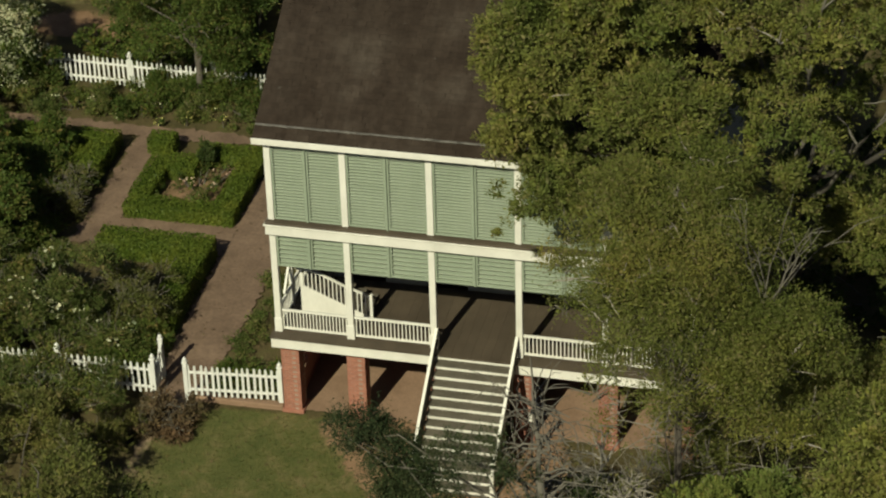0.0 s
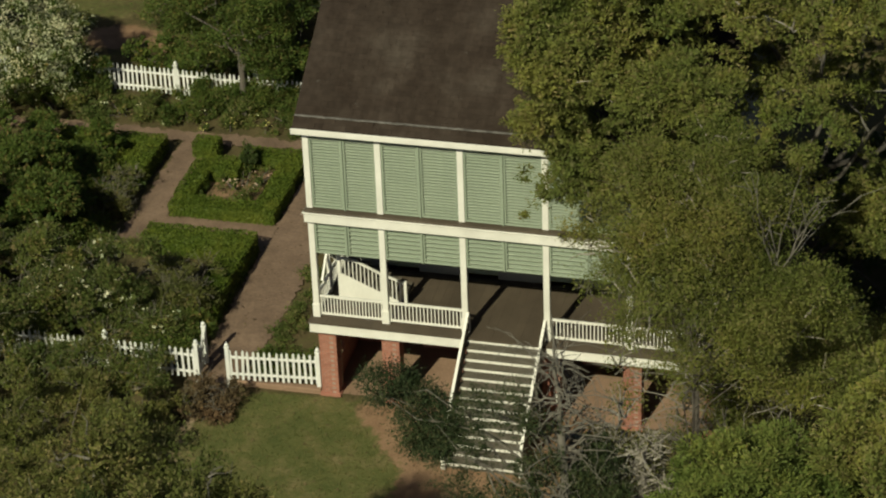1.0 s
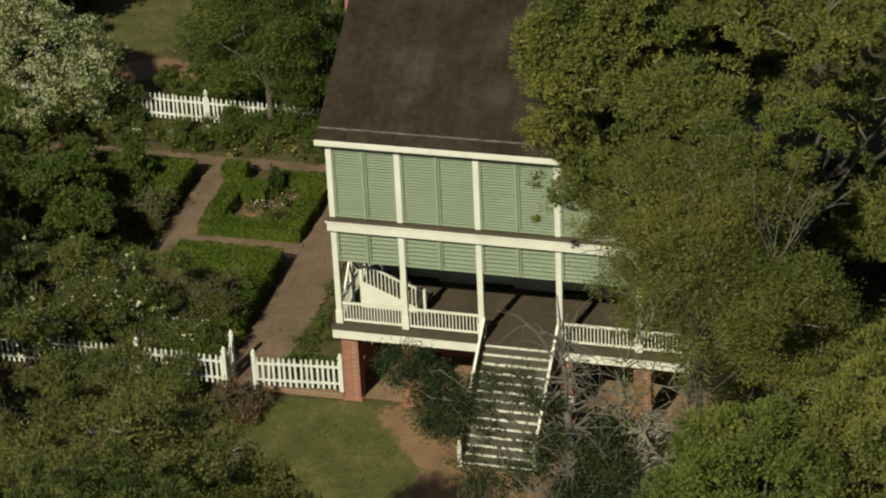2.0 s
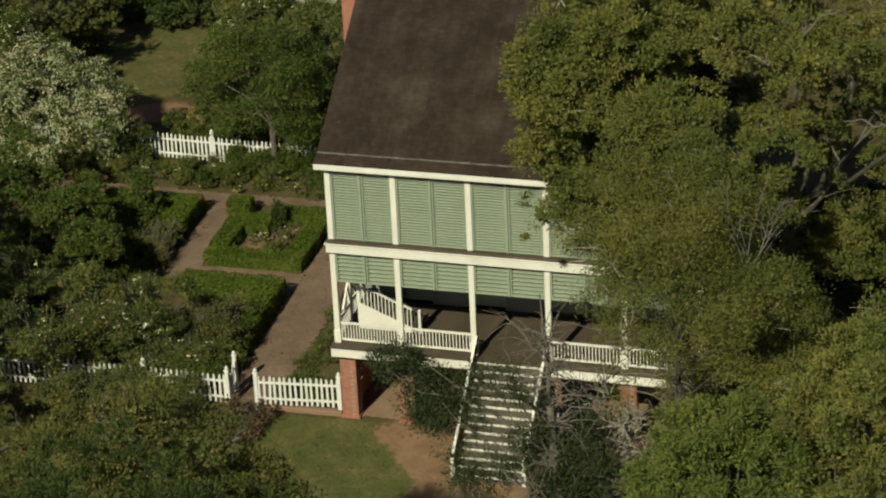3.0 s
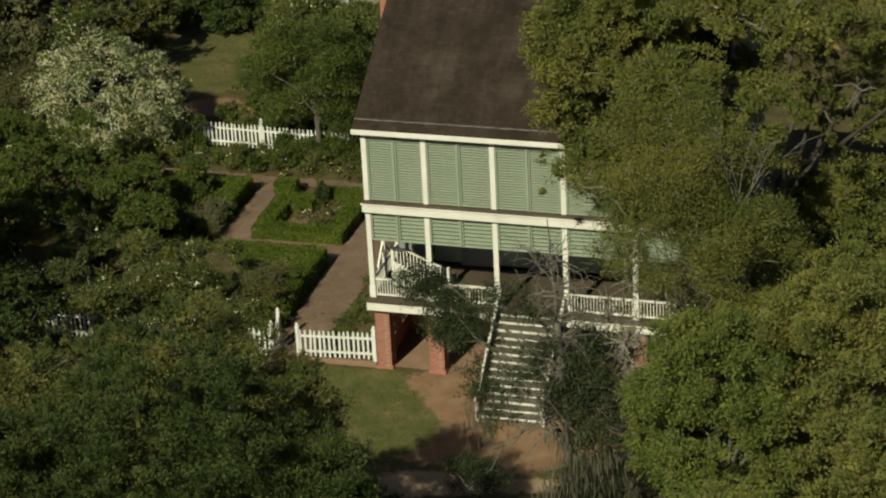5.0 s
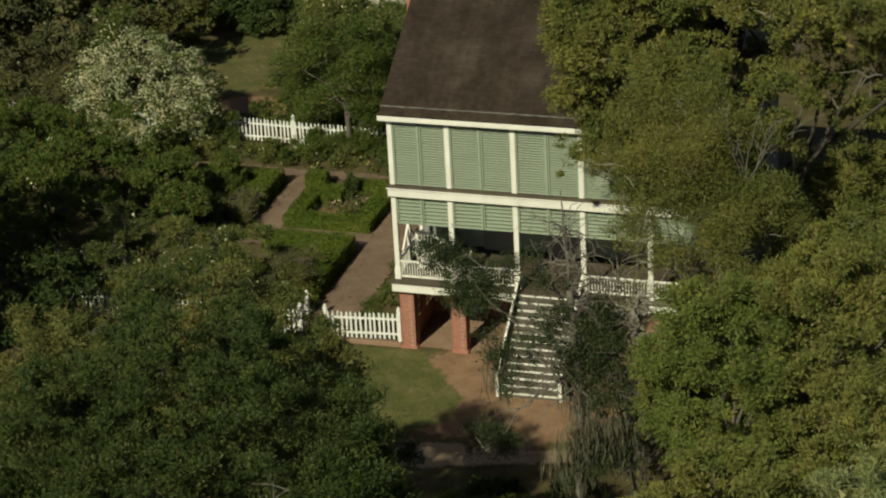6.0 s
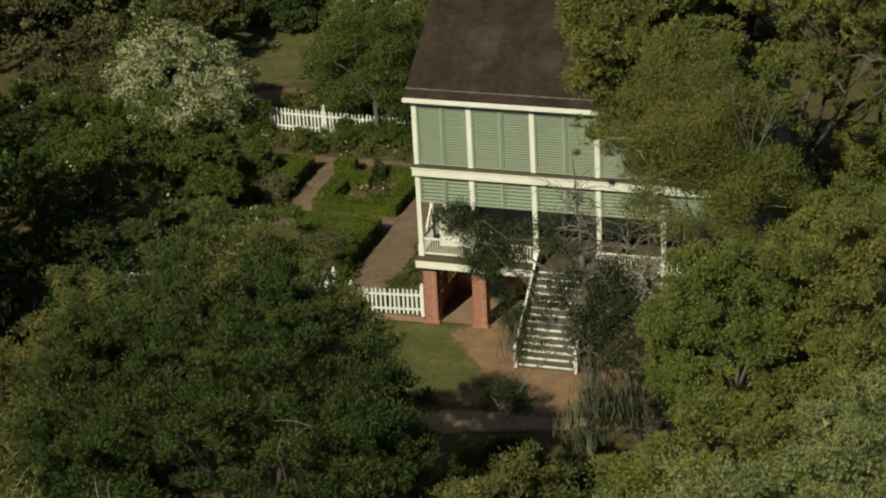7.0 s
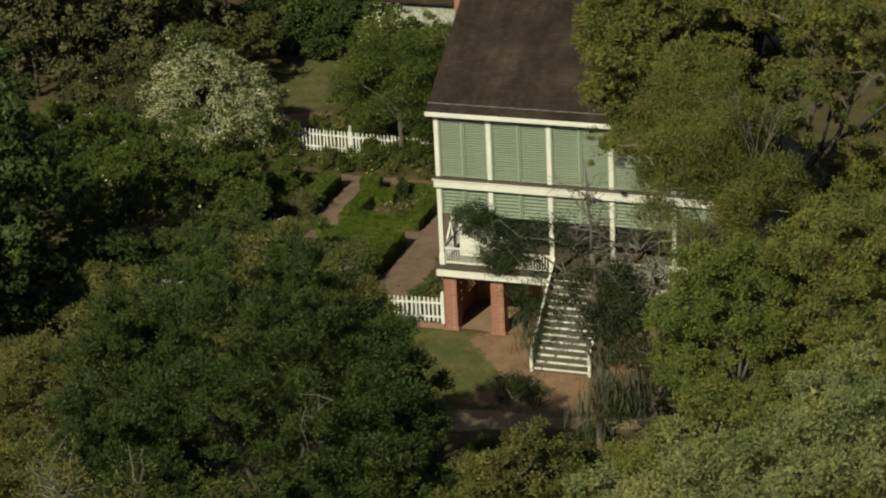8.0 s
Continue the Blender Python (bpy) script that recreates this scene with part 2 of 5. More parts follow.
# ---- foliage ----
def leaves(name, p, n, size, mat, wide=0.8, along=None, tone=None):
    """One small three-cornered leaf or spray at each place; tone: a shade for each leaf, from 0 to 1."""
    m = len(p)
    soft = n / (np.linalg.norm(n, axis=1, keepdims=True) + 1e-9)
    n = soft + rng.normal(size=(m, 3)) * 0.45
    n /= np.linalg.norm(n, axis=1, keepdims=True) + 1e-9
    r = rng.normal(size=(m, 3))
    t = np.cross(n, r) if along is None else along + 0.45 * r
    t /= np.linalg.norm(t, axis=1, keepdims=True) + 1e-9
    b = np.cross(n, t)
    s = size[:, None]
    k = rng.uniform(0.6, 1.1, (m, 1))
    v = np.stack((p - t * s, p + t * s * 0.7 - b * s * wide, p + t * s * 0.7 + b * s * wide * k), axis=1).reshape(-1, 3)
    flip = (np.cross(v[1::3] - v[0::3], v[2::3] - v[0::3]) * n).sum(1).mean() < 0
    order = np.arange(3 * m).reshape(m, 3)
    me = np_mesh(name, v, order[:, ::-1] if flip else order, mat)
    at = me.attributes.new("custom_normal", "FLOAT_VECTOR", "POINT")
    at.data.foreach_set("vector", np.repeat(soft, 3, axis=0).astype(np.float32).reshape(-1))
    at = me.attributes.new("tone", "FLOAT", "POINT")
    tone = np.full(m, 0.5) if tone is None else tone
    at.data.foreach_set("value", np.repeat(tone, 3).astype(np.float32))
    return me


def unit(m, low=-1.0):
    d = rng.normal(size=(m * 6 + 60, 3))
    d /= np.linalg.norm(d, axis=1, keepdims=True)
    d = d[d[:, 2] > low]
    while len(d) < m:
        d = np.vstack((d, d))
    return d[:m]


def shell_blobs(c, r, count, small, large, low=-0.35, inner=0.6):
    """Balls of foliage (x, y, z, radius) strewn through the outer part of an ellipsoid."""
    d = unit(count, low)
    k = rng.uniform(inner, 0.95, (count, 1))
    q = np.asarray(c) + d * np.asarray(r) * k
    return np.hstack((q, rng.uniform(small, large, (count, 1))))


def boughs(c, r, n, fill=0.46, low=-0.45, ragged=0.12, inner=0.35):
    """Leafy boughs (x, y, z, radius) spread evenly over an ellipsoid, standing out from it with hollows between, and a looser layer deeper in."""
    k = np.arange(n) + 0.5
    z = 1 - k / n * (1 - low)
    a = k * math.pi * (3 - math.sqrt(5)) + rng.uniform(0, 6.28)
    d = np.stack((np.cos(a) * np.sqrt(1 - z * z), np.sin(a) * np.sqrt(1 - z * z), z), -1)
    r = np.asarray(r, float)
    gap = math.sqrt(2 * math.pi * (1 - low) * (r[0] * r[1] * r[2]) ** (2 / 3) / n)
    d = d + rng.normal(size=d.shape) * gap / r.mean() * 0.22
    d /= np.linalg.norm(d, axis=1, keepdims=True)
    out = rng.uniform(1 - 2 * ragged, 1 + ragged * 0.6, (n, 1))
    size = gap * fill * rng.uniform(0.7, 1.3, (n, 1))
    tips = np.hstack((np.asarray(c) + d * (r * out - size), size))
    roots = np.hstack((np.asarray(c) + d * (r * out - size * 2.1), size * 1.05))
    m = int(n * inner)
    e = d[rng.choice(n, m)]
    deep = np.hstack((np.asarray(c) + e * r * rng.uniform(0.45, 0.7, (m, 1)), np.full((m, 1), gap * 0.7)))
    return np.vstack((tips, tips, roots, deep[: m // 2]))


def outward(blobs):
    """For each ball the way out of the crown: away from the middle of its neighbours."""
    q = blobs[:, :3]
    near = (np.linalg.norm(q[:, None] - q[None], axis=2) < 3.0).astype(float)
    way = q - near @ q / near.sum(1, keepdims=True)
    return way / (np.linalg.norm(way, axis=1, keepdims=True) + 0.3)


def sprays(blobs, count, leaf, tuft=0.22, per=16, up=0.25, low=-0.6, wispy=False):
    """Places, facings, sizes, directions and shades of leaves: tufts on the balls, leaves round each tuft. wispy: loose sprays instead of close tufts."""
    w = blobs[:, 3] ** 2
    nt = max(count // per, 1)
    bi = rng.choice(len(blobs), nt, p=w / w.sum())
    d = unit(nt, low)
    d[:, 2] += up
    if not wispy:
        d += 0.9 * outward(blobs)[bi]
    d /= np.linalg.norm(d, axis=1, keepdims=True)
    c = blobs[bi, :3] + d * blobs[bi, 3:4] * rng.uniform(0.6, 1.06, (nt, 1)) * np.array((1, 1, 0.85))
    ti = np.repeat(np.arange(nt), per)
    m = len(ti)
    size = tuft * rng.uniform(0.55, 1.5, (nt, 1))
    shade = np.clip(rng.normal(0.5, 0.16, len(blobs))[bi] + rng.normal(0, 0.14, nt), 0, 1)[ti]
    if wispy:
        axis = d + rng.normal(size=d.shape) * 0.45
        axis /= np.linalg.norm(axis, axis=1, keepdims=True)
        along = rng.uniform(-1.3, 1.0, (m, 1))
        p = c[ti] + axis[ti] * along * size[ti] * 1.25 + rng.normal(size=(m, 3)) * size[ti] * (0.62 - 0.25 * along) * np.array((1, 1, 0.7))
        n = d[ti] * 0.85 + rng.normal(size=(m, 3)) * 0.22 + np.array((0, 0, 0.25))
        return p, n, leaf * rng.uniform(0.6, 1.35, m), axis[ti], shade
    # each tuft is a lopsided cushion of leaves with ragged tips
    e = rng.normal(size=(m, 3))
    e /= np.linalg.norm(e, axis=1, keepdims=True)
    e = e + 0.45 * d[ti]
    e /= np.linalg.norm(e, axis=1, keepdims=True)
    stretch = rng.uniform(0.75, 1.35, (nt, 3)) * np.array((1.1, 1.1, 0.85))
    r = size[ti] * np.minimum(rng.uniform(0.45, 1.0, (m, 1)) + np.abs(rng.normal(size=(m, 1))) * 0.12, 1.5)
    core = rng.random(m) < 0.14
    r[core] *= 0.3
    p = c[ti] + e * r * stretch[ti]
    p[core] -= d[ti][core] * size[ti][core] * 0.5
    n = e * 0.6 + d[ti] * 0.6 + np.array((0, 0, 0.15))
    return p, n, leaf * rng.uniform(0.6, 1.35, m) * np.where(core, 2.1, 1.0), e + 0.5 * d[ti], shade


def limb(a, b, r0, r1, bend=0.12, steps=6):
    a, b = np.asarray(a, float), np.asarray(b, float)
    k = np.linspace(0, 1, steps)[:, None]
    L = np.linalg.norm(b - a)
    off = rng.normal(size=(steps, 3)) * bend * L * 0.35
    off[0] = off[-1] = 0
    pts = a + (b - a) * k + off + np.array((0, 0, 1)) * np.sin(np.pi * k) * L * bend
    return pts, np.linspace(r0, r1, steps)


def tree(name, label, at, trunk_top, blobs, count, leaf, mat, bark, girth=0.3, limbs=10, twigs=0, category="tree", tuft=0.22, per=16, lean=(0, 0), twig_mat=None, up=0.25, low=-0.35, thick=0.36, wispy=False, wide=0.5, lift=0.0):
    """A tree: tapered trunk, limbs that reach into the crown, and a crown of many small leaves."""
    x, y = at
    z0 = float(gz(x, y))
    top = np.array((x + lean[0], y + lean[1], trunk_top))
    ob = thing(name, label, category, (x, y, z0))
    o = np.array((x, y, z0))
    paths = [limb((0, 0, -0.1), top - o, girth, girth * 0.55, 0.04, 7)]
    pick = rng.choice(len(blobs), min(limbs, len(blobs)), replace=False)
    for i in pick:
        k = rng.uniform(0.55, 1.0)
        start = (top - o) * k
        paths.append(limb(start, blobs[i, :3] - o, girth * thick, girth * 0.06, 0.10))
    V, F = tubes(paths)
    put("trunk", np_mesh("trunk", V, F, bark, True), ob)
    if twigs:
        tw = []
        for i in rng.choice(len(blobs), twigs):
            c, r = blobs[i, :3] - o, blobs[i, 3]
            for _ in range(3):
                d = unit(1, -0.2)[0]
                a = c - np.array((0, 0, r * 0.5)) + rng.normal(size=3) * r * 0.2
                tw.append(limb(a, a + d * r * rng.uniform(1.0, 1.9), 0.03, 0.007, 0.08, 4))
        V, F = tubes(tw, 4)
        put("twig_spray", np_mesh("twig_spray", V, F, twig_mat or bark), ob, kind="stuff")
    p, n, s, a, k = sprays(blobs, count, leaf * 1.25, tuft, per, up, low, wispy)
    put("crown", leaves("crown", p - o, n, s, mat, wide, a + np.array((0, 0, lift)), k), ob)
    return ob


def bush(name, label, blobs, count, leaf, mat, flowers=0, petal=None, size=0.05, category="shrub", tuft=0.13, group="", stems=True, twigs=0):
    """A shrub: stems from the ground, leaves, and flowers on the outside."""
    c = blobs[:, :3].mean(0)
    z0 = float(gz(c[0], c[1]))
    o = np.array((c[0], c[1], z0))
    ob = thing(name, label, category, tuple(o), group)
    if stems:
        paths = []
        for b in blobs[: min(len(blobs), 14)]:
            foot = np.array((c[0] + (b[0] - c[0]) * 0.5, c[1] + (b[1] - c[1]) * 0.5, 0))
            foot[2] = gz(foot[0], foot[1]) - 0.03
            paths.append(limb(foot - o, b[:3] - o, 0.035, 0.01, 0.06, 4))
        V, F = tubes(paths, 5)
        put("stem", np_mesh("stem", V, F, M_BARK, True), ob, kind="stuff")
    if twigs:
        tw = []
        for i in rng.choice(len(blobs), twigs):
            q, r = blobs[i, :3] - o, blobs[i, 3]
            d = unit(1, 0.1)[0]
            q = q + d * r * 0.3
            tw.append(limb(q, q + d * r * rng.uniform(0.8, 1.6), 0.012, 0.004, 0.08, 4))
        V, F = tubes(tw, 4)
        put("twig_spray", np_mesh("twig_spray", V, F, M_TWIG), ob, kind="stuff")
    p, n, s, a, k = sprays(blobs, count, leaf, tuft * 1.25, 36, 0.3)
    p[:, 2] = np.maximum(p[:, 2], gz(p[:, 0], p[:, 1]) + 0.02)
    put("foliage", leaves("foliage", p - o, n, s, mat, 0.6, a, k), ob)
    if flowers:
        p, n, s, a, k = sprays(blobs * np.array((1, 1, 1, 1.06)), flowers, size, 0.13, 4, 0.4, -0.5, True)
        p[:, 2] = np.maximum(p[:, 2], gz(p[:, 0], p[:, 1]) + 0.04)
        n[:, 2] += 0.5
        put("blossom", leaves("blossom", p - o, n, s, petal, 0.9), ob, kind="stuff")
    return ob


# ---- ground ----
def wobble(x, y, s, k=1.0):
    return k * (np.sin(x * s + 1.3 * np.sin(y * s * 0.7 + 2)) * 0.5 + np.sin(y * s * 1.3 + 1.7 * np.sin(x * s * 0.8)) * 0.5)


def lawn_reach(x, y):
    """1 at the edge of the front lawn, a rounded oblong before the fence."""
    return ((np.abs(x - 0.1) / 3.1) ** 3 + (np.abs(y + 2.75) / 3.0) ** 3) ** (1 / 3)


def build_ground():
    fine_x, fine_y = np.arange(-24, 28.01, 0.4), np.arange(-36, 44.01, 0.4)
    far = np.array((-1500, -700, -300, -150, -80, -50, -36))
    xs = np.concatenate((far + 10, fine_x, -far - 6))
    ys = np.concatenate((far - 6, fine_y, 8 - far + 4))
    X, Y = np.meshgrid(xs, ys)
    Z = gz(X, Y) + 0.02 * wobble(X, Y, 0.9)
    Z = np.where((X > -1.8) & (X < 11) & (Y > 0.5) & (Y < 14), Z - 0.10, Z - 0.02)
    lawn = np.clip(np.minimum((1.0 - lawn_reach(X, Y)) * 4 + 0.35 * wobble(X, Y, 1.6), (0.55 - 0.80 * Y - X) * 1.3 + 0.25 * wobble(X, Y, 2.2)) + 0.5, 0, 1)
    lawn = np.maximum(lawn, np.clip((1.0 - np.hypot((X + 15.3) / 3.6, (Y - 25.2) / 4.2)) * 2.5, 0, 0.40 + 0.1 * wobble(X, Y, 0.6)))
    lawn = np.where((Y > -0.15) & (Y < 18), 0.0, lawn)
    earth = np.clip((3.4 + 0.5 * wobble(X, Y, 1.1) - np.sqrt(((X - 4.8) / 1.25) ** 2 + ((Y + 2.6) / 1.1) ** 2)) * 1.5, 0, 1)
    earth = np.maximum(earth, np.clip((1.0 + 0.3 * wobble(X, Y, 1.3) - np.sqrt(((X + 12.4) / 2.6) ** 2 + ((Y - 20.3) / 1.1) ** 2)) * 2, 0, 0.8))
    earth = np.where((X > -6.95) & (X < -4.9) & (Y > 9.2) & (Y < 12.0), 0.35, earth)
    sand = np.clip((0.9 + 0.3 * wobble(X, Y, 0.8) - np.abs(Y + 7.2 - 0.20 * (X - 2.5) + 0.5 * np.exp(-((X + 3) / 1.5) ** 2)) * 1.2) * 2, 0, 1)
    sand = np.maximum(sand, np.clip((0.55 - np.abs(X + 3.05 + 0.05 * Y)) * 3, 0, 1) * (Y < 0.4) * (Y > -8))
    sand = sand * np.where(Y > -5, 1.0, np.clip((X - 1.2) * 0.5, 0, 1) * np.clip((11.0 - X) * 0.5, 0, 1))
    idx = np.arange(X.size).reshape(X.shape)
    F = np.stack((idx[:-1, :-1], idx[:-1, 1:], idx[1:, 1:], idx[1:, :-1]), axis=-1).reshape(-1, 4)
    m = Nodes("ground")
    litter = m.ramp(m.noise(1.3, 6), [(0.3, (0.055, 0.05, 0.022)), (0.55, (0.095, 0.075, 0.036)), (0.75, (0.075, 0.082, 0.026))])
    grass = m.ramp(m.noise(0.9, 6, 0.7), [(0.3, (0.066, 0.080, 0.026)), (0.50, (0.100, 0.104, 0.036)), (0.68, (0.175, 0.142, 0.068))])
    red = m.ramp(m.noise(1.1, 6), [(0.3, (0.175, 0.106, 0.062)), (0.7, (0.275, 0.172, 0.104))])
    pale = m.ramp(m.noise(1.6, 6), [(0.3, (0.24, 0.17, 0.105)), (0.7, (0.34, 0.25, 0.165))])
    col = litter
    edge = m.noise(5, 4)
    for attr, c in (("earth", red), ("sand", pale), ("lawn", grass)):
        a = m.add("Attribute")
        a.attribute_name = attr
        w = m.add("Math")
        w.operation = "ADD"
        m.link(a.outputs["Fac"], w.inputs[0])
        m.link(edge, w.inputs[1])
        f = m.ramp(w.outputs[0], [(0.0, (0, 0, 0)), (0.72, (0, 0, 0)), (0.98, (1, 1, 1))])
        col = m.mix(f, col, c)
    speck = m.ramp(m.noise(45, 3), [(0.25, (0.65,) * 3), (0.75, (1.3,) * 3)])
    col = m.mix(1.0, col, speck, "MULTIPLY")
    m.link(col, m.b.inputs["Base Color"])
    m.b.inputs["Roughness"].default_value = 0.95
    m.b.inputs["Specular IOR Level"].default_value = 0.06
    m.bump(m.noise(30, 5), 0.6, 0.03)
    me = np_mesh("ground", np.stack((X, Y, Z), -1).reshape(-1, 3), F, m.mat, True)
    for nm, a in (("lawn", lawn), ("earth", earth), ("sand", sand)):
        at = me.attributes.new(nm, "FLOAT", "POINT")
        at.data.foreach_set("value", a.reshape(-1).astype(np.float32))
    put("ground", me, None, "leaf-strewn earth with mown lawn, red dirt and sandy track", "ground", kind="structure")


def strip(name, x0, x1, y0, y1, mat, label, category, lift=0.012, step=0.12, ragged=0.06):
    """A path laid on the ground with uneven edges."""
    xs = np.linspace(x0, x1, max(int((x1 - x0) / step), 2) + 1)
    ys = np.linspace(y0, y1, max(int((y1 - y0) / step), 2) + 1)
    X, Y = np.meshgrid(xs, ys)
    kx = (X - x0) / (x1 - x0) * 2 - 1
    ky = (Y - y0) / (y1 - y0) * 2 - 1
    j = rng.normal(size=len(ys))[:, None] * ragged
    i = rng.normal(size=len(xs))[None, :] * ragged
    X = X + kx * np.abs(kx) ** 3 * j
    Y = Y + ky * np.abs(ky) ** 3 * i
    Z = gz(X, Y) + lift + 0.006 * wobble(X, Y, 2.1)
    idx = np.arange(X.size).reshape(X.shape)
    F = np.stack((idx[:-1, :-1], idx[:-1, 1:], idx[1:, 1:], idx[1:, :-1]), -1).reshape(-1, 4)
    top = np.stack((X, Y, Z), -1).reshape(-1, 3)
    return put(name, np_mesh(name, top, F, mat, True), None, label, category, kind="structure")


build_ground()
strip("path_main", -4.0, -2.25, -0.1, 13.5, M_PATH, "worn brown brick garden path beside the house", "path", 0.03)
strip("path_back", -19.0, -0.7, 13.3, 14.0, M_PATH, "worn brown garden path before the flower border", "path", 0.034)
strip("path_cross", -8.4, -3.95, 7.1, 8.7, M_PATH, "narrow brown path between clipped hedges", "path", 0.038)
strip("path_side", -8.75, -7.65, 7.0, 13.4, M_PATH, "worn brown garden path between hedges", "path", 0.026)
strip("paving", -0.1, 10.8, 0.1, 12.9, M_PAVE, "reddish earth and brick paving under the raised gallery", "paving", 0.022, 0.12, 0.05)

# ---- house ----
POSTS = (0.0, 1.98, 4.23, 6.51, 8.77, 11.0)
FLOOR, BELT, UPPER, EAVE = 2.60, 5.70, 6.08, 8.42
RISE = 0.66
house = thing("raised_house", "raised white house with green shuttered galleries and dark shingle roof", "house", (5.1, 0, 0))
HO = Matrix.Translation((-5.1, 0, 0))


def of_house(ob):
    ob.parent = house
    ob.matrix_parent_inverse = HO
    return ob


def hslab(name, x0, x1, y0, y1, z0, z1, mat, label="", bevel=0.008):
    return of_house(slab(name, x0, x1, y0, y1, z0, z1, mat, None, bevel, label=label))


# storeys behind the gallery, with door openings left dark by depth
for z0, z1 in ((0.0, 2.3), (2.6, 5.68), (6.08, 8.4)):
    for x0, x1 in ((0.15, 1.2), (2.2, 3.4), (4.5, 5.8), (6.9, 8.0), (9.0, 10.85)):
        hslab("wall_panel", x0, x1, 2.85, 3.05, z0, z1, M_WALL if z0 else M_BRICK, "pale plastered wall behind the gallery" if z0 else "brick wall of the ground floor")
    for x0, x1 in ((1.2, 2.2), (3.4, 4.5), (5.8, 6.9), (8.0, 9.0)):
        hslab("wall_panel", x0, x1, 2.85, 3.05, z0 + 2.05, z1, M_WALL if z0 else M_BRICK)
        hslab("door", x0 + 0.04, x1 - 0.04, 3.0, 3.06, z0 + 0.02, z0 + 2.03, M_GREEND, "dark green panelled door")
for x0, x1 in ((0.15, 0.35), (10.65, 10.85)):
    hslab("side_wall", x0, x1, 3.06, 11.6, 0.0, 8.4, M_WALL, "plain side wall")
hslab("rear_wall", 0.15, 10.85, 11.6, 11.8, 0.0, 8.4, M_WALL, "plain rear wall")

# gallery floors, fascias and beams
n_board = 44
for i in range(n_board):
    x0 = -0.18 + i * (11.40 / n_board)
    hslab("floor_board", x0, x0 + 11.40 / n_board - 0.003, -0.30, 2.84, FLOOR - 0.05, FLOOR, M_FLOOR, "" if i else "worn brown gallery floor board", 0.0)
hslab("floor_fascia", -0.16, 11.20, -0.26, -0.20, 2.24, FLOOR - 0.054, M_WHITE, "white painted floor fascia")
hslab("side_fascia", -0.16, -0.10, -0.196, 2.84, 2.24, FLOOR - 0.054, M_WHITE)
hslab("floor_joists", -0.09, 11.10, -0.19, 2.84, 2.34, FLOOR - 0.056, M_DARKWOOD, "dark timber under the gallery floor")
hslab("belt_beam", -0.14, 11.16, -0.14, 0.22, BELT, 5.97, M_WHITE, "white painted belt beam between storeys")
hslab("belt_cornice", -0.18, 11.20, -0.18, 0.24, 5.974, 6.01, M_WHITE)
hslab("upper_floor", -0.14, 11.16, -0.15, 2.84, 6.014, UPPER, M_FLOOR, "dark upper gallery floor")
hslab("gallery_ceiling", -0.1, 11.1, 0.23, 2.84, 5.63, 5.70, M_WALL)
hslab("eave_beam", -0.12, 11.12, -0.06, 0.20, EAVE - 0.06, EAVE + 0.16, M_WHITE, "white painted eave beam")
hslab("eave_board", -0.30, 11.30, -0.285, -0.235, 8.46, 8.625, M_WHITE, "white painted eave board")
hslab("soffit", -0.22, 11.24, -0.232, -0.064, 8.45, 8.49, M_WHITE)

# posts
for i, x in enumerate(POSTS):
    hslab("post", x - 0.085, x + 0.085, 0.0, 0.16, FLOOR + 0.001, BELT - 0.002, M_WHITE, "white painted square gallery post" if not i else "")
    hslab("post_base", x - 0.105, x + 0.105, -0.02, 0.18, FLOOR + 0.002, FLOOR + 0.42, M_WHITE)
    hslab("post_cap", x - 0.11, x + 0.11, -0.03, 0.19, BELT - 0.09, BELT - 0.004, M_WHITE)
    hslab("upper_post", x - 0.085, x + 0.085, 0.0, 0.16, UPPER + 0.002, EAVE - 0.062, M_WHITE, "white painted upper gallery post" if not i else "")
for y in (1.35, 2.75):
    hslab("side_post", -0.06, 0.06, y - 0.06, y + 0.06, FLOOR + 0.002, 5.62, M_WHITE)
bm = bmesh.new()
bar_bm(bm, (-0.02, 0.72, FLOOR + 0.72), (-0.02, 1.35, FLOOR + 1.38), 0.06, 0.09)
bar_bm(bm, (-0.02, 1.98, FLOOR + 0.72), (-0.02, 1.35, FLOOR + 1.38), 0.06, 0.09)
of_house(part("side_brace", bm, M_WHITE, None, "white diagonal brace on the side post"))


def louvre_mesh(w, pitch):
    """One slat, tilted, w long."""
    bm = box_bm([(-w / 2, w / 2, -pitch * 0.375, pitch * 0.375, -0.005, 0.005)])
    bmesh.ops.rotate(bm, verts=bm.verts[:], matrix=Matrix.Rotation(radians(-48), 3, "X"))
    return bm_mesh("slat", bm, M_GREEN)


def shutter(x0, x1, z0, z1, pitch, label):
    """A louvred panel: frame, backing slats tilted down and outward."""
    st = of_house(part("shutter", box_bm([(x0, x0 + 0.05, 0.03, 0.085, z0, z1), (x1 - 0.05, x1, 0.03, 0.085, z0, z1),
                                          (x0 + 0.05, x1 - 0.05, 0.03, 0.085, z0, z0 + 0.05), (x0 + 0.05, x1 - 0.05, 0.03, 0.085, z1 - 0.05, z1)], 0.004), M_GREEND, None, label))
    part("backing", box_bm([(x0 + 0.04, x1 - 0.04, 0.1, 0.106, z0 + 0.02, z1 - 0.02)]), M_GREEND, st)
    w = x1 - x0 - 0.1
    me = louvre_mesh(w, pitch)
    k = int((z1 - z0 - 0.1) / pitch)
    for i in range(k):
        s = put("slat", me, st)
        s.location = ((x0 + x1) / 2, 0.055, z0 + 0.05 + (i + 0.5) * (z1 - z0 - 0.1) / k)
    return st


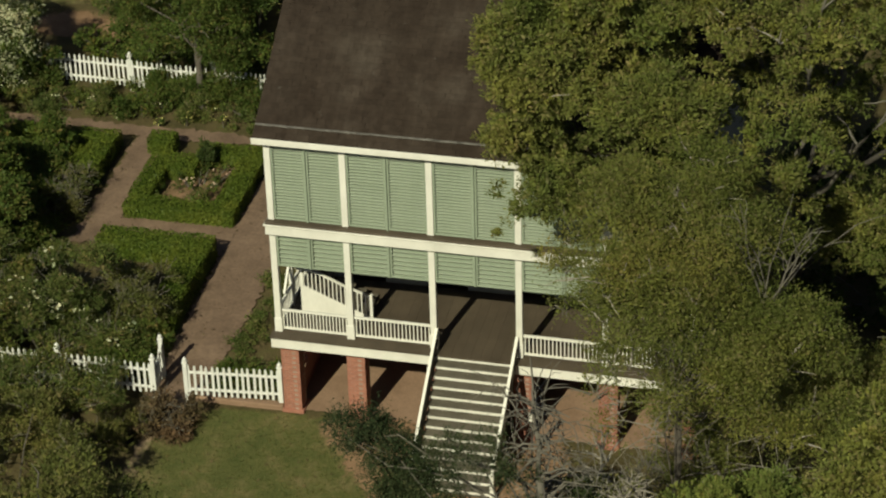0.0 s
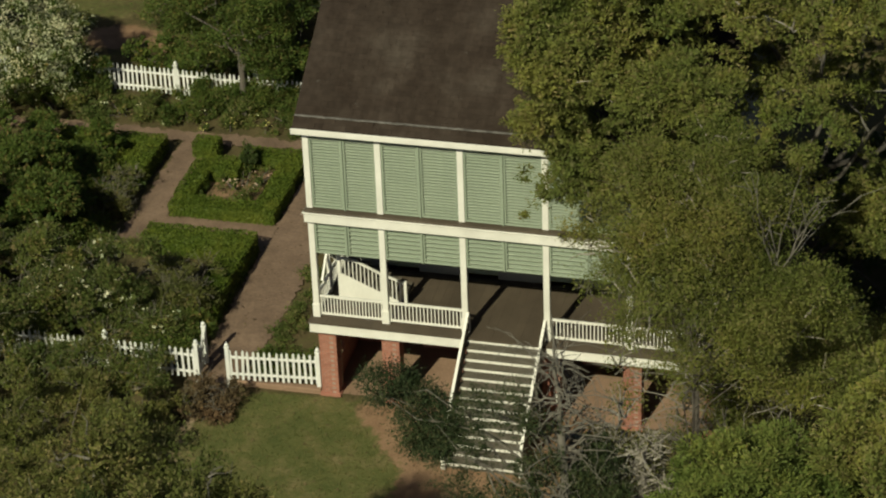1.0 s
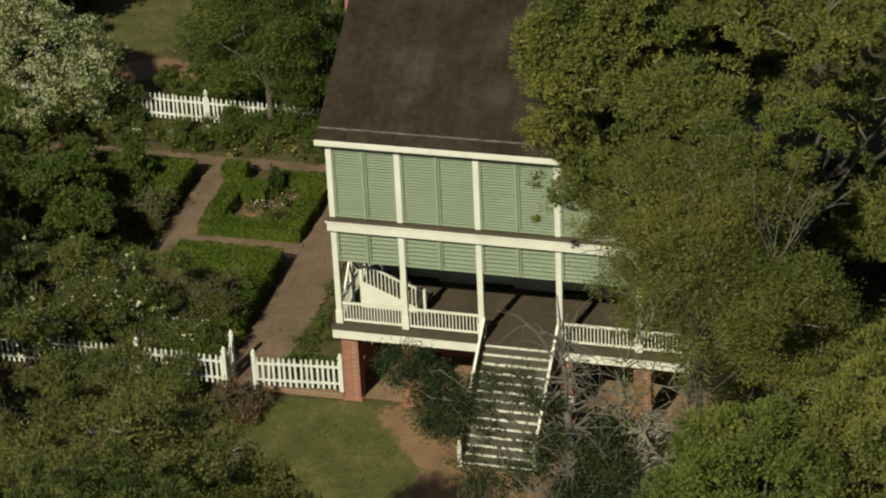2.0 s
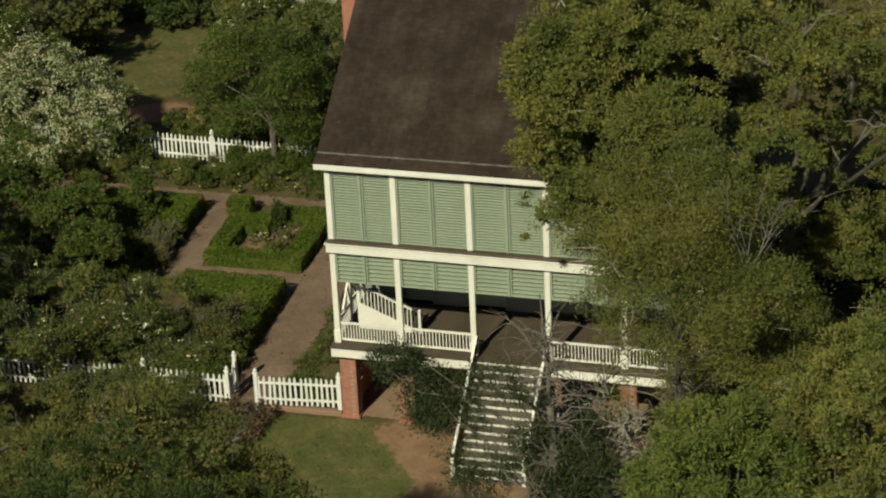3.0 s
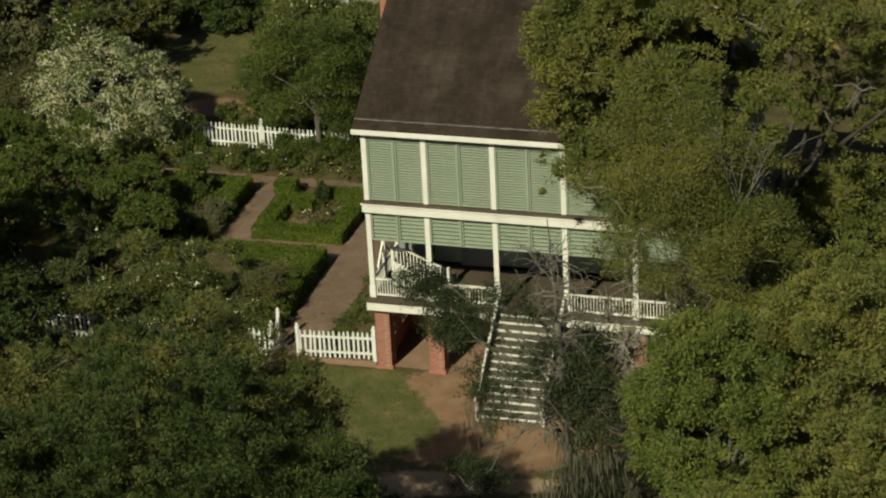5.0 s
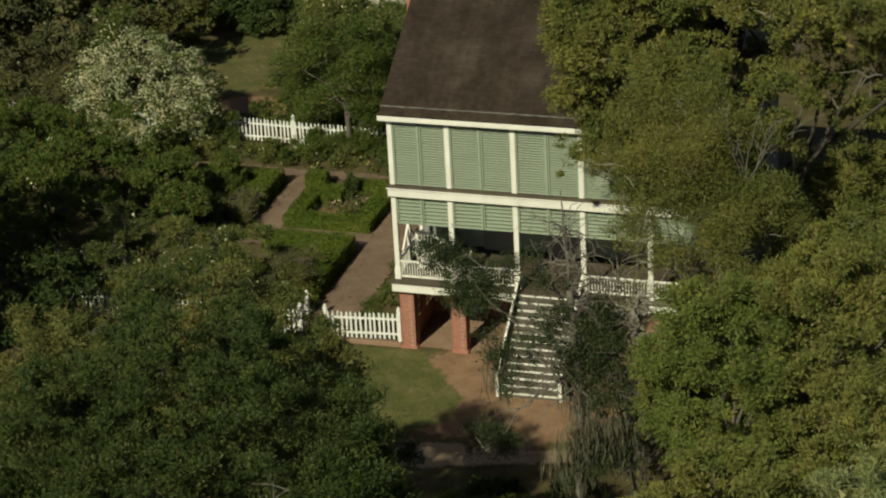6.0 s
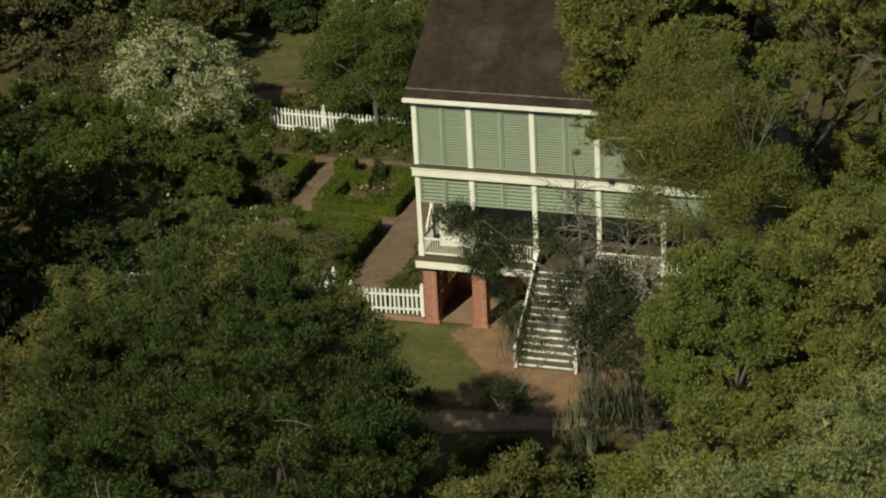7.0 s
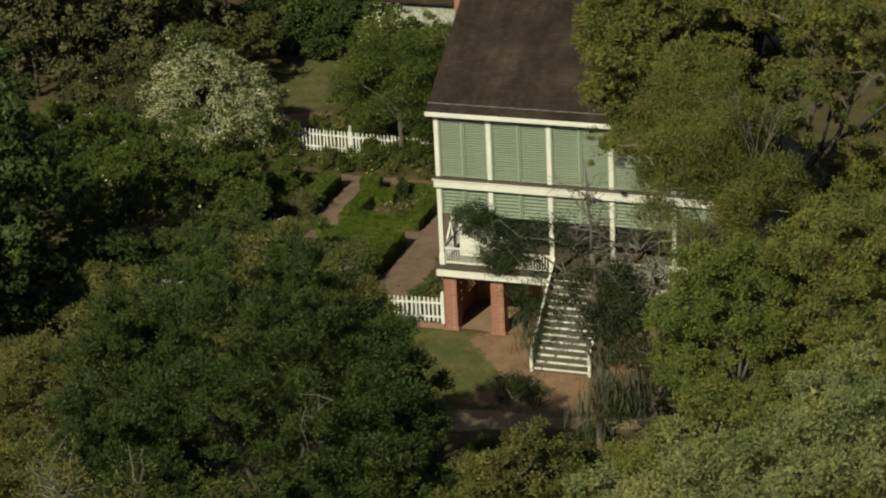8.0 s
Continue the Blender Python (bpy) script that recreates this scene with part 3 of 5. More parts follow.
for i in range(5):
    a, b = POSTS[i] + 0.09, POSTS[i + 1] - 0.09
    mid = (a + b) / 2
    for lo, hi in ((a, mid - 0.025), (mid + 0.025, b)):
        shutter(lo, hi, UPPER + 0.02, EAVE - 0.07, 0.088, "closed sage green louvred shutter of the upper gallery")
        shutter(lo, hi, 4.66, BELT - 0.004, 0.118, "sage green louvred hanging panel over the lower gallery")
    for z0, z1 in ((UPPER + 0.01, EAVE - 0.065), (4.66, BELT - 0.006)):
        hslab("mullion", mid - 0.022, mid + 0.022, -0.015, 0.10, z0, z1, M_GREEND, "dark green mullion between shutters" if not i else "")


def railing(x0, x1, y, z, n, label):
    r = of_house(part("railing", box_bm([(x0, x1, y - 0.035, y + 0.035, z + 0.62, z + 0.68), (x0, x1, y - 0.03, y + 0.03, z + 0.06, z + 0.12)], 0.006), M_WHITE, None, label))
    me = bm_mesh("baluster", box_bm([(-0.0135, 0.0135, -0.0135, 0.0135, z + 0.12, z + 0.62)]), M_WHITE)
    for i in range(n):
        b = put("baluster", me, r)
        b.location = (x0 + (i + 0.5) * (x1 - x0) / n, y, 0)
    return r


for i in (0, 1, 3, 4):
    railing(POSTS[i] + 0.09, POSTS[i + 1] - 0.09, 0.08, FLOOR, 20, "white gallery railing with square balusters")
side = railing(0.2, 2.75, 0.0, FLOOR, 20, "white side railing of the gallery")
side.rotation_euler = (0, 0, radians(90))

# roof: sheathing, courses of shingles, flashing, gables and chimney
X0, X1, Y0, YR = -0.27, 11.29, -0.23, 5.8
Z0 = 8.65


def roof_z(y):
    return Z0 + RISE * (min(y, 2 * YR - y) - Y0)


roof = of_house(prism("roof", [(Y0, Z0 - 0.03), (YR, roof_z(YR) - 0.03), (2 * YR - Y0, Z0 - 0.03), (2 * YR - Y0, Z0 - 0.13), (YR, roof_z(YR) - 0.16), (Y0, Z0 - 0.13)], "x", X0 + 0.02, X1 - 0.02, M_SHINGLE, None, 0.0, label="dark weathered wood shingle roof"))
for xa in (0.15, 10.65):
    of_house(prism("gable", [(0.2, 8.4), (YR, roof_z(YR) - 0.18), (2 * YR - 0.2, 8.4)], "x", xa, xa + 0.2, M_WALL, None))
slope = math.atan(RISE)
course, wide = 0.17, 0.21
cols = int((X1 - X0) / wide)
rows = int((YR - Y0) / math.cos(slope) / course)
sm = bm_mesh("shingle", box_bm([(-0.5, 0.5, 0, 1, -0.5, 0.5)]), M_SHINGLE)
V, F = [], []
cube = np.array([(x, y, z) for z in (-0.5, 0.5) for y in (0, 1) for x in (-0.5, 0.5)], float)
quads = np.array(((0, 2, 3, 1), (4, 5, 7, 6), (0, 1, 5, 4), (1, 3, 7, 5), (3, 2, 6, 7), (2, 0, 4, 6)))
c, s = math.cos(slope), math.sin(slope)
single = 0
for r in range(rows):
    for q in range(cols + 1):
        w = wide * rng.uniform(0.98, 1.0)
        x = X0 + (q + 0.5 - 0.5 * (r % 2)) * wide + rng.normal() * 0.003
        x = min(max(x, X0 + w / 2), X1 - w / 2)
        d = r * course + rng.normal() * 0.008
        y, z = Y0 + d * c, Z0 + d * s
        tilt = slope - 0.035 + rng.normal() * 0.005
        th, ln = rng.uniform(0.012, 0.017), course * 1.45
        if x < 4.2 and r < 14 and single < 300:
            ob = put("shingle", sm, roof)
            ob.matrix_basis = Matrix.LocRotScale((x, y, z), Euler((tilt, 0, rng.normal() * 0.012)), (w, ln, th))
            single += 1
            continue
        p = cube * np.array((w, ln, th))
        ct, st_ = math.cos(tilt), math.sin(tilt)
        p = np.stack((p[:, 0] + x, p[:, 1] * ct - p[:, 2] * st_ + y, p[:, 1] * st_ + p[:, 2] * ct + z), -1)
        F.append(quads + len(V) * 8)
        V.append(p)
put("shingle_field", np_mesh("shingle_field", np.concatenate(V), np.concatenate(F), M_SHINGLE), roof, "weathered brown wood shingles in courses", kind="stuff")
d = 0.33
for q in range(26):
    xa = X0 + 0.02 + q * (X1 - X0 - 0.04) / 26
    xb = xa + (X1 - X0 - 0.04) / 26 - 0.006
    dz = rng.normal() * 0.006
    bm = bar_bm(bmesh.new(), (xa, Y0 + d * c, Z0 + d * s + 0.04 + dz), (xb, Y0 + d * c, Z0 + d * s + 0.04 - dz), 0.055, 0.03)
    part("flashing", bm, M_LEAD, roof, "" if q else "uneven pale grey flashing strip along the eave")
part("rake_board", box_bm([(X0 - 0.03, X0, Y0, Y0 + 0.05, Z0 - 0.13, Z0 - 0.01)]), M_SHINGLE, roof)
of_house(slab("chimney", -1.0, -0.29, 5.45, 6.4, 8.45, 13.6, M_BRICK, None, 0.02, label="tall red brick end chimney"))
hslab("chimney_cap", -1.06, -0.24, 5.39, 6.46, 13.4, 13.52, M_BRICK)
hslab("chimney_breast", -0.99, 0.13, 5.46, 6.39, 0.0, 8.445, M_WALL, "plastered chimney breast on the side wall")


# brick piers
def brick_pier(x0, y0, w, h, single):
    """A square pier laid in courses of stretchers and headers round a mortar core."""
    pier = of_house(part("brick_pier", box_bm([(x0 + 0.012, x0 + w - 0.012, y0 + 0.012, y0 + w - 0.012, -0.1, h)]), M_MORTAR, None, "square red brick pier"))
    bl, bh, bd = 0.200, 0.064, 0.09
    me = bm_mesh("brick", box_bm([(-bl / 2, bl / 2, -bd / 2, bd / 2, 0, bh)], 0.004), M_BRICK)
    half = bm_mesh("brick", box_bm([(-bd / 2, bd / 2, -bd / 2, bd / 2, 0, bh)], 0.004), M_BRICK)
    joined = bmesh.new()
    pitch = 0.0755
    for k in range(int(h / pitch)):
        odd = k % 2
        for side_ in range(4):
            if side_ == 2:
                continue
            pos = bd / 2 + (0 if not odd else bd + 0.011)
            lay = []
            if odd:
                lay.append((bd / 2, True))
                pos = bd + 0.011 + bl / 2
            else:
                pos = bl / 2
            while pos + bl / 2 <= w - bd * 0.9:
                lay.append((pos, False))
                pos += bl + 0.011
            rest = w - (pos - bl / 2)
            if rest > bd * 0.8:
                lay.append((w - bd / 2, True))
            for u, is_half in lay:
                jit = rng.normal() * 0.003
                px, py, ang = ((x0 + u, y0 + bd / 2 + jit, 0), (x0 + w - bd / 2 + jit, y0 + u, 90), (x0 + u, y0 + w - bd / 2, 0), (x0 + bd / 2 + jit, y0 + u, 90))[side_]
                if side_ in (1, 3) and (u < bd or u > w - bd):
                    continue
                m = Matrix.Translation((px, py, k * pitch)) @ Matrix.Rotation(radians(ang), 4, "Z")
                if single:
                    put("brick", half if is_half else me, pier).matrix_basis = m
                else:
                    L = bd / 2 if is_half else bl / 2
                    b = box_bm([(-L, L, -bd / 2, bd / 2, 0, bh)])
                    b.transform(m)
                    tmp = bpy.data.meshes.new("tmp")
                    b.to_mesh(tmp)
                    b.free()
                    joined.from_mesh(tmp)
                    bpy.data.meshes.remove(tmp)
    if not single:
        tagged(part("brickwork", joined, M_BRICK, pier, "red brickwork in courses"), kind="stuff")
    else:
        joined.free()
    return pier


for i, x in enumerate(POSTS):
    brick_pier(x + 0.0 if i == 0 else x - 0.16, 0.0, 0.50, 2.25, i < 2)
    hslab("pier_foot", (x if i == 0 else x - 0.16) - 0.05, (x if i == 0 else x - 0.16) + 0.55, -0.05, 0.55, -0.05, 0.08, M_BRICK)
# pierced screen of staggered openings closing the side under the gallery
screen = [(0.294, 0.306, 0.52, 2.84, 0.0, 0.72), (0.294, 0.306, 0.52, 2.84, 2.10, 2.24), (0.22, 0.32, 1.34, 1.80, 0.72, 2.10)]
for k in range(8):
    z = 0.72 + k * 0.1725
    for y0, y1 in ((0.52, 1.34), (1.80, 2.84)):
        screen.append((0.294, 0.306, y0, y1, z + 0.115, z + 0.1725))
        y = y0 + 0.17 * (k % 2)
        while y < y1 - 0.08:
            screen.append((0.294, 0.306, y, y + 0.08, z, z + 0.115))
            y += 0.34
of_house(part("lattice_screen", box_bm(screen), M_BRICK, None, "thin reddish pierced screen under the gallery side"))

# ---- front staircase ----
N_STEP = 14
TOP_Y, FOOT_Y = -0.30, -2.72
HEAD_X, FOOT_X, STAIR_W = 4.26, 4.17, 2.20
stair = thing("front_staircase", "steep wooden front staircase with white risers and worn grey treads", "staircase", (5.07, -1.7, 0))
SO = Matrix.Translation((-5.07, 1.7, 0))


def of_stair(ob):
    ob.parent = stair
    ob.matrix_parent_inverse = SO
    return ob


rise, going = FLOOR / N_STEP, (TOP_Y - FOOT_Y) / (N_STEP - 1)
for i in range(N_STEP):
    y = FOOT_Y + i * going
    z = (i + 1) * rise
    a = FOOT_X + (HEAD_X - FOOT_X) * i / (N_STEP - 1)
    e = a + STAIR_W
    of_stair(slab("riser", a + 0.10, e - 0.10, y + 0.004, y + 0.030, z - 0.115 - 0.004 * (i % 3), z - 0.034, M_WHITE, None, 0.0))
    of_stair(slab("kick_board", a + 0.10, e - 0.10, y + 0.014, y + 0.030, z - rise - 0.02, z - 0.126, M_TREAD, None, 0.0))
    if i < N_STEP - 1:
        of_stair(slab("tread", a + 0.06, e - 0.06, y - 0.012, y + going + 0.002, z - 0.032, z, M_TREAD, None, 0.006))
for dx in (0.03, STAIR_W - 0.03):
    xf, xh = FOOT_X + dx, HEAD_X + dx
    bm = bar_bm(bmesh.new(), (xf, FOOT_Y - 0.02, 0.14), (xh, TOP_Y, FLOOR - 0.10), 0.06, 0.26)
    of_stair(part("stringer", bm, M_TREAD, None, "grey wooden stair stringer"))
    bm = bar_bm(bmesh.new(), (xf, FOOT_Y - 0.05, 0.80), (xh + 0.03, TOP_Y + 0.28, FLOOR + 0.66), 0.075, 0.05)
    of_stair(part("handrail", bm, M_WHITE, None, "white sloping handrail"))
    bm = bar_bm(bmesh.new(), (xf, FOOT_Y - 0.05, 0.46), (xh + 0.03, TOP_Y + 0.25, FLOOR + 0.32), 0.035, 0.24)
    of_stair(part("side_board", bm, M_TREAD, None, "grey sloping side board"))
    of_stair(slab("newel", xf - 0.055, xf + 0.055, FOOT_Y - 0.12, FOOT_Y - 0.01, 0.0, 0.84, M_WHITE, None, 0.01))

# ---- stair inside the gallery ----
inner = thing("gallery_staircase", "white panelled staircase rising along the gallery", "staircase", (1.2, 1.4, FLOOR))
IO = Matrix.Translation((-1.2, -1.4, -FLOOR))


def of_inner(ob):
    ob.parent = inner
    ob.matrix_parent_inverse = IO
    return ob


def panel_top(x):
    return FLOOR + 0.06 + max(0.0, (2.2 - x)) * 0.46


of_inner(prism("side_panel", [(0.36, FLOOR), (2.25, FLOOR), (2.25, FLOOR + 0.06), (0.36, panel_top(0.36))], "y", 0.98, 1.03, M_WHITE, None, 0.004, label="white boarded triangular stair side"))
for i in range(6):
    x1 = 2.2 - i * 0.30
    of_inner(slab("stair_step", x1 - 0.32, x1, 1.035, 2.1, FLOOR + 0.002, FLOOR + 0.10 + i * 0.14, M_TREAD, None, 0.006))
bm = bmesh.new()
pts = [(2.28, FLOOR + 0.72), (1.5, FLOOR + 1.02), (0.95, FLOOR + 1.28), (0.60, FLOOR + 1.36), (0.40, FLOOR + 1.36)]
for a, b in zip(pts, pts[1:]):
    bar_bm(bm, (a[0], 1.0, a[1]), (b[0] - 0.01, 1.0, b[1]), 0.06, 0.05)
of_inner(part("handrail", bm, M_WHITE, None, "white curved handrail"))
for i in range(16):
    x = 0.46 + i * 0.112
    top = np.interp(x, [q[0] for q in pts[::-1]], [q[1] for q in pts[::-1]])
    of_inner(slab("baluster", x - 0.014, x + 0.014, 0.988, 1.016, panel_top(x) + 0.002, float(top) - 0.02, M_WHITE, None, 0.0))
of_inner(slab("newel", 2.24, 2.34, 0.95, 1.05, FLOOR, FLOOR + 0.80, M_WHITE, None, 0.01))
of_inner(slab("newel", 0.36, 0.46, 0.95, 1.05, panel_top(0.4), FLOOR + 1.48, M_WHITE, None, 0.01))


# ---- picket fences ----
def picket_mesh(h):
    bm = bmesh.new()
    o = [(-0.036, 0), (0.036, 0), (0.036, h - 0.07), (0, h), (-0.036, h - 0.07)]
    a = [bm.verts.new((x, -0.011, z)) for x, z in o]
    b = [bm.verts.new((x, 0.011, z)) for x, z in o]
    bm.faces.new(a)
    bm.faces.new(b[::-1])
    for i in range(5):
        bm.faces.new((a[i], b[i], b[(i + 1) % 5], a[(i + 1) % 5]))
    bmesh.ops.recalc_face_normals(bm, faces=bm.faces[:])
    return bm_mesh("picket", bm, M_FENCE)


def fence_post_mesh(h):
    bm = box_bm([(-0.06, 0.06, -0.06, 0.06, -0.1, h - 0.16), (-0.075, 0.075, -0.075, 0.075, h - 0.16, h - 0.13)], 0.006)
    bmesh.ops.create_uvsphere(bm, u_segments=10, v_segments=7, radius=0.062, matrix=Matrix.Translation((0, 0, h - 0.075)))
    bmesh.ops.create_cone(bm, segments=8, radius1=0.022, radius2=0.003, depth=0.06, cap_ends=True, matrix=Matrix.Translation((0, 0, h)))
    return bm_mesh("post", bm, M_FENCE)


PICKET, FPOST = picket_mesh(1.0), fence_post_mesh(1.42)


def fence(name, a, b, label, posts=(0, 1), base=0.14, group="picket fences", name_category="fence"):
    a, b = Vector(a), Vector(b)
    L = (b - a).length
    yaw = math.atan2(b.y - a.y, b.x - a.x)
    za, zb = float(gz(a.x, a.y)), float(gz(b.x, b.y))
    f = thing(name, label, name_category, (a.x, a.y, za), group)
    f.rotation_euler = (0, -math.atan2(zb - za, L), yaw)
    for z in (base + 0.14, base + 0.70):
        part("rail", box_bm([(0, L, 0.012, 0.05, z, z + 0.08)], 0.005), M_FENCE, f)
    n = max(int(L / 0.165), 2)
    for i in range(n):
        p = put("picket", PICKET, f)
        p.location = ((i + 0.5) * L / n + rng.normal() * 0.006, 0, base + rng.normal() * 0.008)
        p.rotation_euler = (rng.normal() * 0.012, rng.normal() * 0.016, 0)
    for k in posts:
        p = put("post", FPOST, f)
        p.location = (L * k, 0.03, 0)
    return f


fence("picket_fence", (-2.74, -0.06, 0), (-0.10, 0.18, 0), "white picket fence beside the brick pier", (0, 0.985), 0.20)
for k in range(3):
    fence("picket_fence", (-3.66 - 2.75 * (k + 1), -0.06, 0), (-3.66 - 2.75 * k, -0.08, 0), "white picket fence half hidden by shrubs", (0, 1) if k == 0 else (0,))
fence("picket_gate", (-3.62, -0.04, 0), (-3.72, 0.90, 0), "open white picket garden gate", (1,), 0.16, "", "gate")
slab("fence_kerb", -2.75, -0.05, 0.0, 0.24, -0.05, 0.13, M_PAVE, None, 0.02, label="low brick kerb under the picket fence", category="kerb", kind="structure")
for k in range(7):
    xa = -24.4 + 2.9 * k
    fence("picket_fence", (xa, 16.1 + 0.09 * (6 - k), 0), (xa + 2.9, 16.1 + 0.09 * (5 - k), 0), "white picket fence at the back of the garden", (0,) if k < 6 else (0, 1))


# ---- hedges ----
def hedge(name, boxes, label, h, dens=900, leaf=0.032):
    """A clipped hedge: rounded twiggy body covered in small leaves."""
    b = boxes[0]
    o = np.array(((b[0] + b[1]) / 2, (b[2] + b[3]) / 2, float(gz(b[0], (b[2] + b[3]) / 2))))
    ob = thing(name, label, "hedge", tuple(o), "clipped hedges")
    part("body", box_bm([(x0 + 0.07 - o[0], x1 - 0.07 - o[0], y0 + 0.07 - o[1], y1 - 0.07 - o[1], -0.1, h - 0.07) for x0, x1, y0, y1 in boxes], 0.05), L_HEDGE, ob)
    P, N = [], []
    for x0, x1, y0, y1 in boxes:
        lx, ly = x1 - x0, y1 - y0
        for area, gen, nrm in ((lx * ly, lambda m: (rng.uniform(x0, x1, m), rng.uniform(y0, y1, m), np.full(m, h)), (0, 0, 1)),
                               (lx * h, lambda m: (rng.uniform(x0, x1, m), np.full(m, y0), rng.uniform(0, h, m)), (0, -1, 0.2)),
                               (lx * h, lambda m: (rng.uniform(x0, x1, m), np.full(m, y1), rng.uniform(0, h, m)), (0, 1, 0.2)),
                               (ly * h, lambda m: (np.full(m, x0), rng.uniform(y0, y1, m), rng.uniform(0, h, m)), (-1, 0, 0.2)),
                               (ly * h, lambda m: (np.full(m, x1), rng.uniform(y0, y1, m), rng.uniform(0, h, m)), (1, 0, 0.2))):
            m = int(area * dens)
            p = np.stack(gen(m), -1)
            w = wobble(p[:, 0] * 1.7, p[:, 1] * 1.7, 2.3) * 0.03 + rng.normal(size=m) * 0.014
            p = p + np.array(nrm) * w[:, None]
            P.append(p)
            N.append(np.tile(nrm, (m, 1)) + rng.normal(size=(m, 3)) * 0.28)
    P, N = np.concatenate(P), np.concatenate(N)
    P[:, 2] += gz(P[:, 0], P[:, 1])
    put("leafage", leaves("leafage", P - o, N, leaf * rng.uniform(0.7, 1.4, len(P)), L_HEDGE), ob)
    return ob


hedge("box_hedge", [(-7.55, -4.08, 8.55, 9.25), (-7.62, -6.95, 9.25, 11.7), (-4.85, -4.08, 9.25, 12.7), (-6.3, -4.75, 11.95, 12.6)], "clipped bright green box hedge round a flower bed", 0.48)
hedge("box_hedge", [(-8.05, -7.2, 12.3, 12.95)], "small clipped block of green box hedge", 0.56)
hedge("box_hedge", [(-7.6, -4.10, 6.3, 7.05), (-4.90, -4.10, 2.95, 6.3), (-7.6, -4.80, 2.95, 3.6)], "clipped green box hedge beside the brick path", 0.72)
hedge("box_hedge", [(-12.6, -9.0, 12.0, 12.6), (-9.8, -9.0, 10.4, 12.0), (-12.6, -9.8, 10.4, 11.0)], "clipped green box hedge partly overgrown", 0.62)

# flower bed
bed = np.array([(x, y, 0.22 + 0.10 * rng.random(), 0.16) for x, y in zip(rng.uniform(-6.75, -4.95, 22), rng.uniform(9.5, 11.7, 22))])
bed[:, 2] += gz(bed[:, 0], bed[:, 1])
bush("rose_bed", "low rose bushes with pale pink blooms in the hedged bed", bed, 2300, 0.036, L_BUSH, 46, L_PINK, 0.045, "flower bed", 0.10)
hedge("box_hedge", [(-6.95, -6.05, 10.9, 11.75)], "small clipped block of box hedge inside the flower bed", 0.52)
for x, y in ((-5.85, 11.6),):
    b = np.array([(x, y, float(gz(x, y)) + z, r) for z, r in ((0.3, 0.2), (0.6, 0.22), (0.9, 0.17), (1.1, 0.1))])
    bush("column_shrub", "small dark upright evergreen in the flower bed", b, 1500, 0.05, L_DEEP, tuft=0.07)
y_b = np.array([(-8.3 + dx, 14.05 + dy, 0.14 + 0.16, 0.13) for dx, dy in ((-0.05, 0), (0.06, 0.03), (0.0, -0.05))])
bush("yellow_flowers", "small clump of pale yellow flowers at the path edge", y_b, 200, 0.04, L_BUSH, 18, L_YELLOW, 0.045, "flowers", 0.06)
for x, y in ((-7.4, 14.3), (-6.2, 14.4)):
    b = np.array([(x, y, float(gz(x, y)) + 0.25, 0.14)])
    bush("yellow_flowers", "small clump of pale yellow flowers in the border", b, 120, 0.04, L_BUSH, 15, L_YELLOW, 0.04, "flowers", 0.06)

# ---- shrubs ----
def mound(c, r, n, small, large, low=-0.1):
    return shell_blobs(c, r, n, small, large, low, 0.6)


def ground_blobs(x0, x1, y0, y1, n, h0, h1, r0, r1):
    x, y = rng.uniform(x0, x1, n), rng.uniform(y0, y1, n)
    return np.stack((x, y, gz(x, y) + rng.uniform(h0, h1, n), rng.uniform(r0, r1, n)), -1)


for k in range(7):
    x = -16.6 + k * 2.1
    bush("border_shrub", "leafy green border shrub before the white picket fence", ground_blobs(x, x + 2.2, 14.25, 15.9, 22, 0.0, 0.6, 0.14, 0.34), 7500, 0.046, L_SCRUB if k % 3 else L_BUSH, 24, L_WHITE, 0.045, group="border shrubs")
bush("rose_thicket", "rambling rose thicket dotted with small white blooms", np.vstack((ground_blobs(-8.71, -6.01, -0.00, 3.20, 40, 0.5, 2.4, 0.45, 0.7), ground_blobs(-5.97, -4.77, 0.33, 2.73, 12, 0.3, 1.4, 0.35, 0.5))), 62000, 0.044, L_SCRUB, 620, L_WHITE, 0.06, twigs=260)
bush("rose_thicket", "rambling rose thicket dotted with small white blooms", ground_blobs(-11.64, -8.44, -1.92, 3.48, 40, 0.4, 3.0, 0.5, 0.8), 48000, 0.048, L_SCRUB, 360, L_WHITE, 0.06, twigs=200)
bush("twiggy_shrub", "reddish brown twiggy shrub over the clipped hedge", ground_blobs(-5.91, -4.61, 2.14, 4.34, 14, 0.7, 1.5, 0.3, 0.5), 9000, 0.04, L_OLIVE, twigs=160)
bush("dark_shrub", "broad dark green leafy shrub in the garden", ground_blobs(-13.26, -9.96, 4.30, 7.90, 40, 0.6, 2.6, 0.5, 0.85), 55000, 0.065, L_BUSH)
bush("dark_shrub", "low dark green shrub beside the garden path", ground_blobs(-10.38, -9.18, 5.73, 9.93, 16, 0.2, 0.9, 0.3, 0.5), 14000, 0.055, L_BUSH)
bush("dark_shrub", "tall dark green shrub at the garden edge", ground_blobs(-18.24, -12.74, 0.67, 10.17, 60, 0.6, 3.4, 0.6, 1.0), 44000, 0.07, L_BUSH, 60, L_WHITE, 0.07)
bush("dark_shrub", "tall dark green shrub at the garden edge", ground_blobs(-16.48, -9.98, -9.40, -2.10, 60, 0.6, 3.6, 0.6, 1.0), 40000, 0.075, L_DEEP)
bush("low_shrub", "low olive green shrub along the picket fence", ground_blobs(-10.01, -3.71, -4.93, -1.63, 40, 0.1, 0.9, 0.3, 0.55), 26000, 0.046, L_OLIVE, twigs=60)
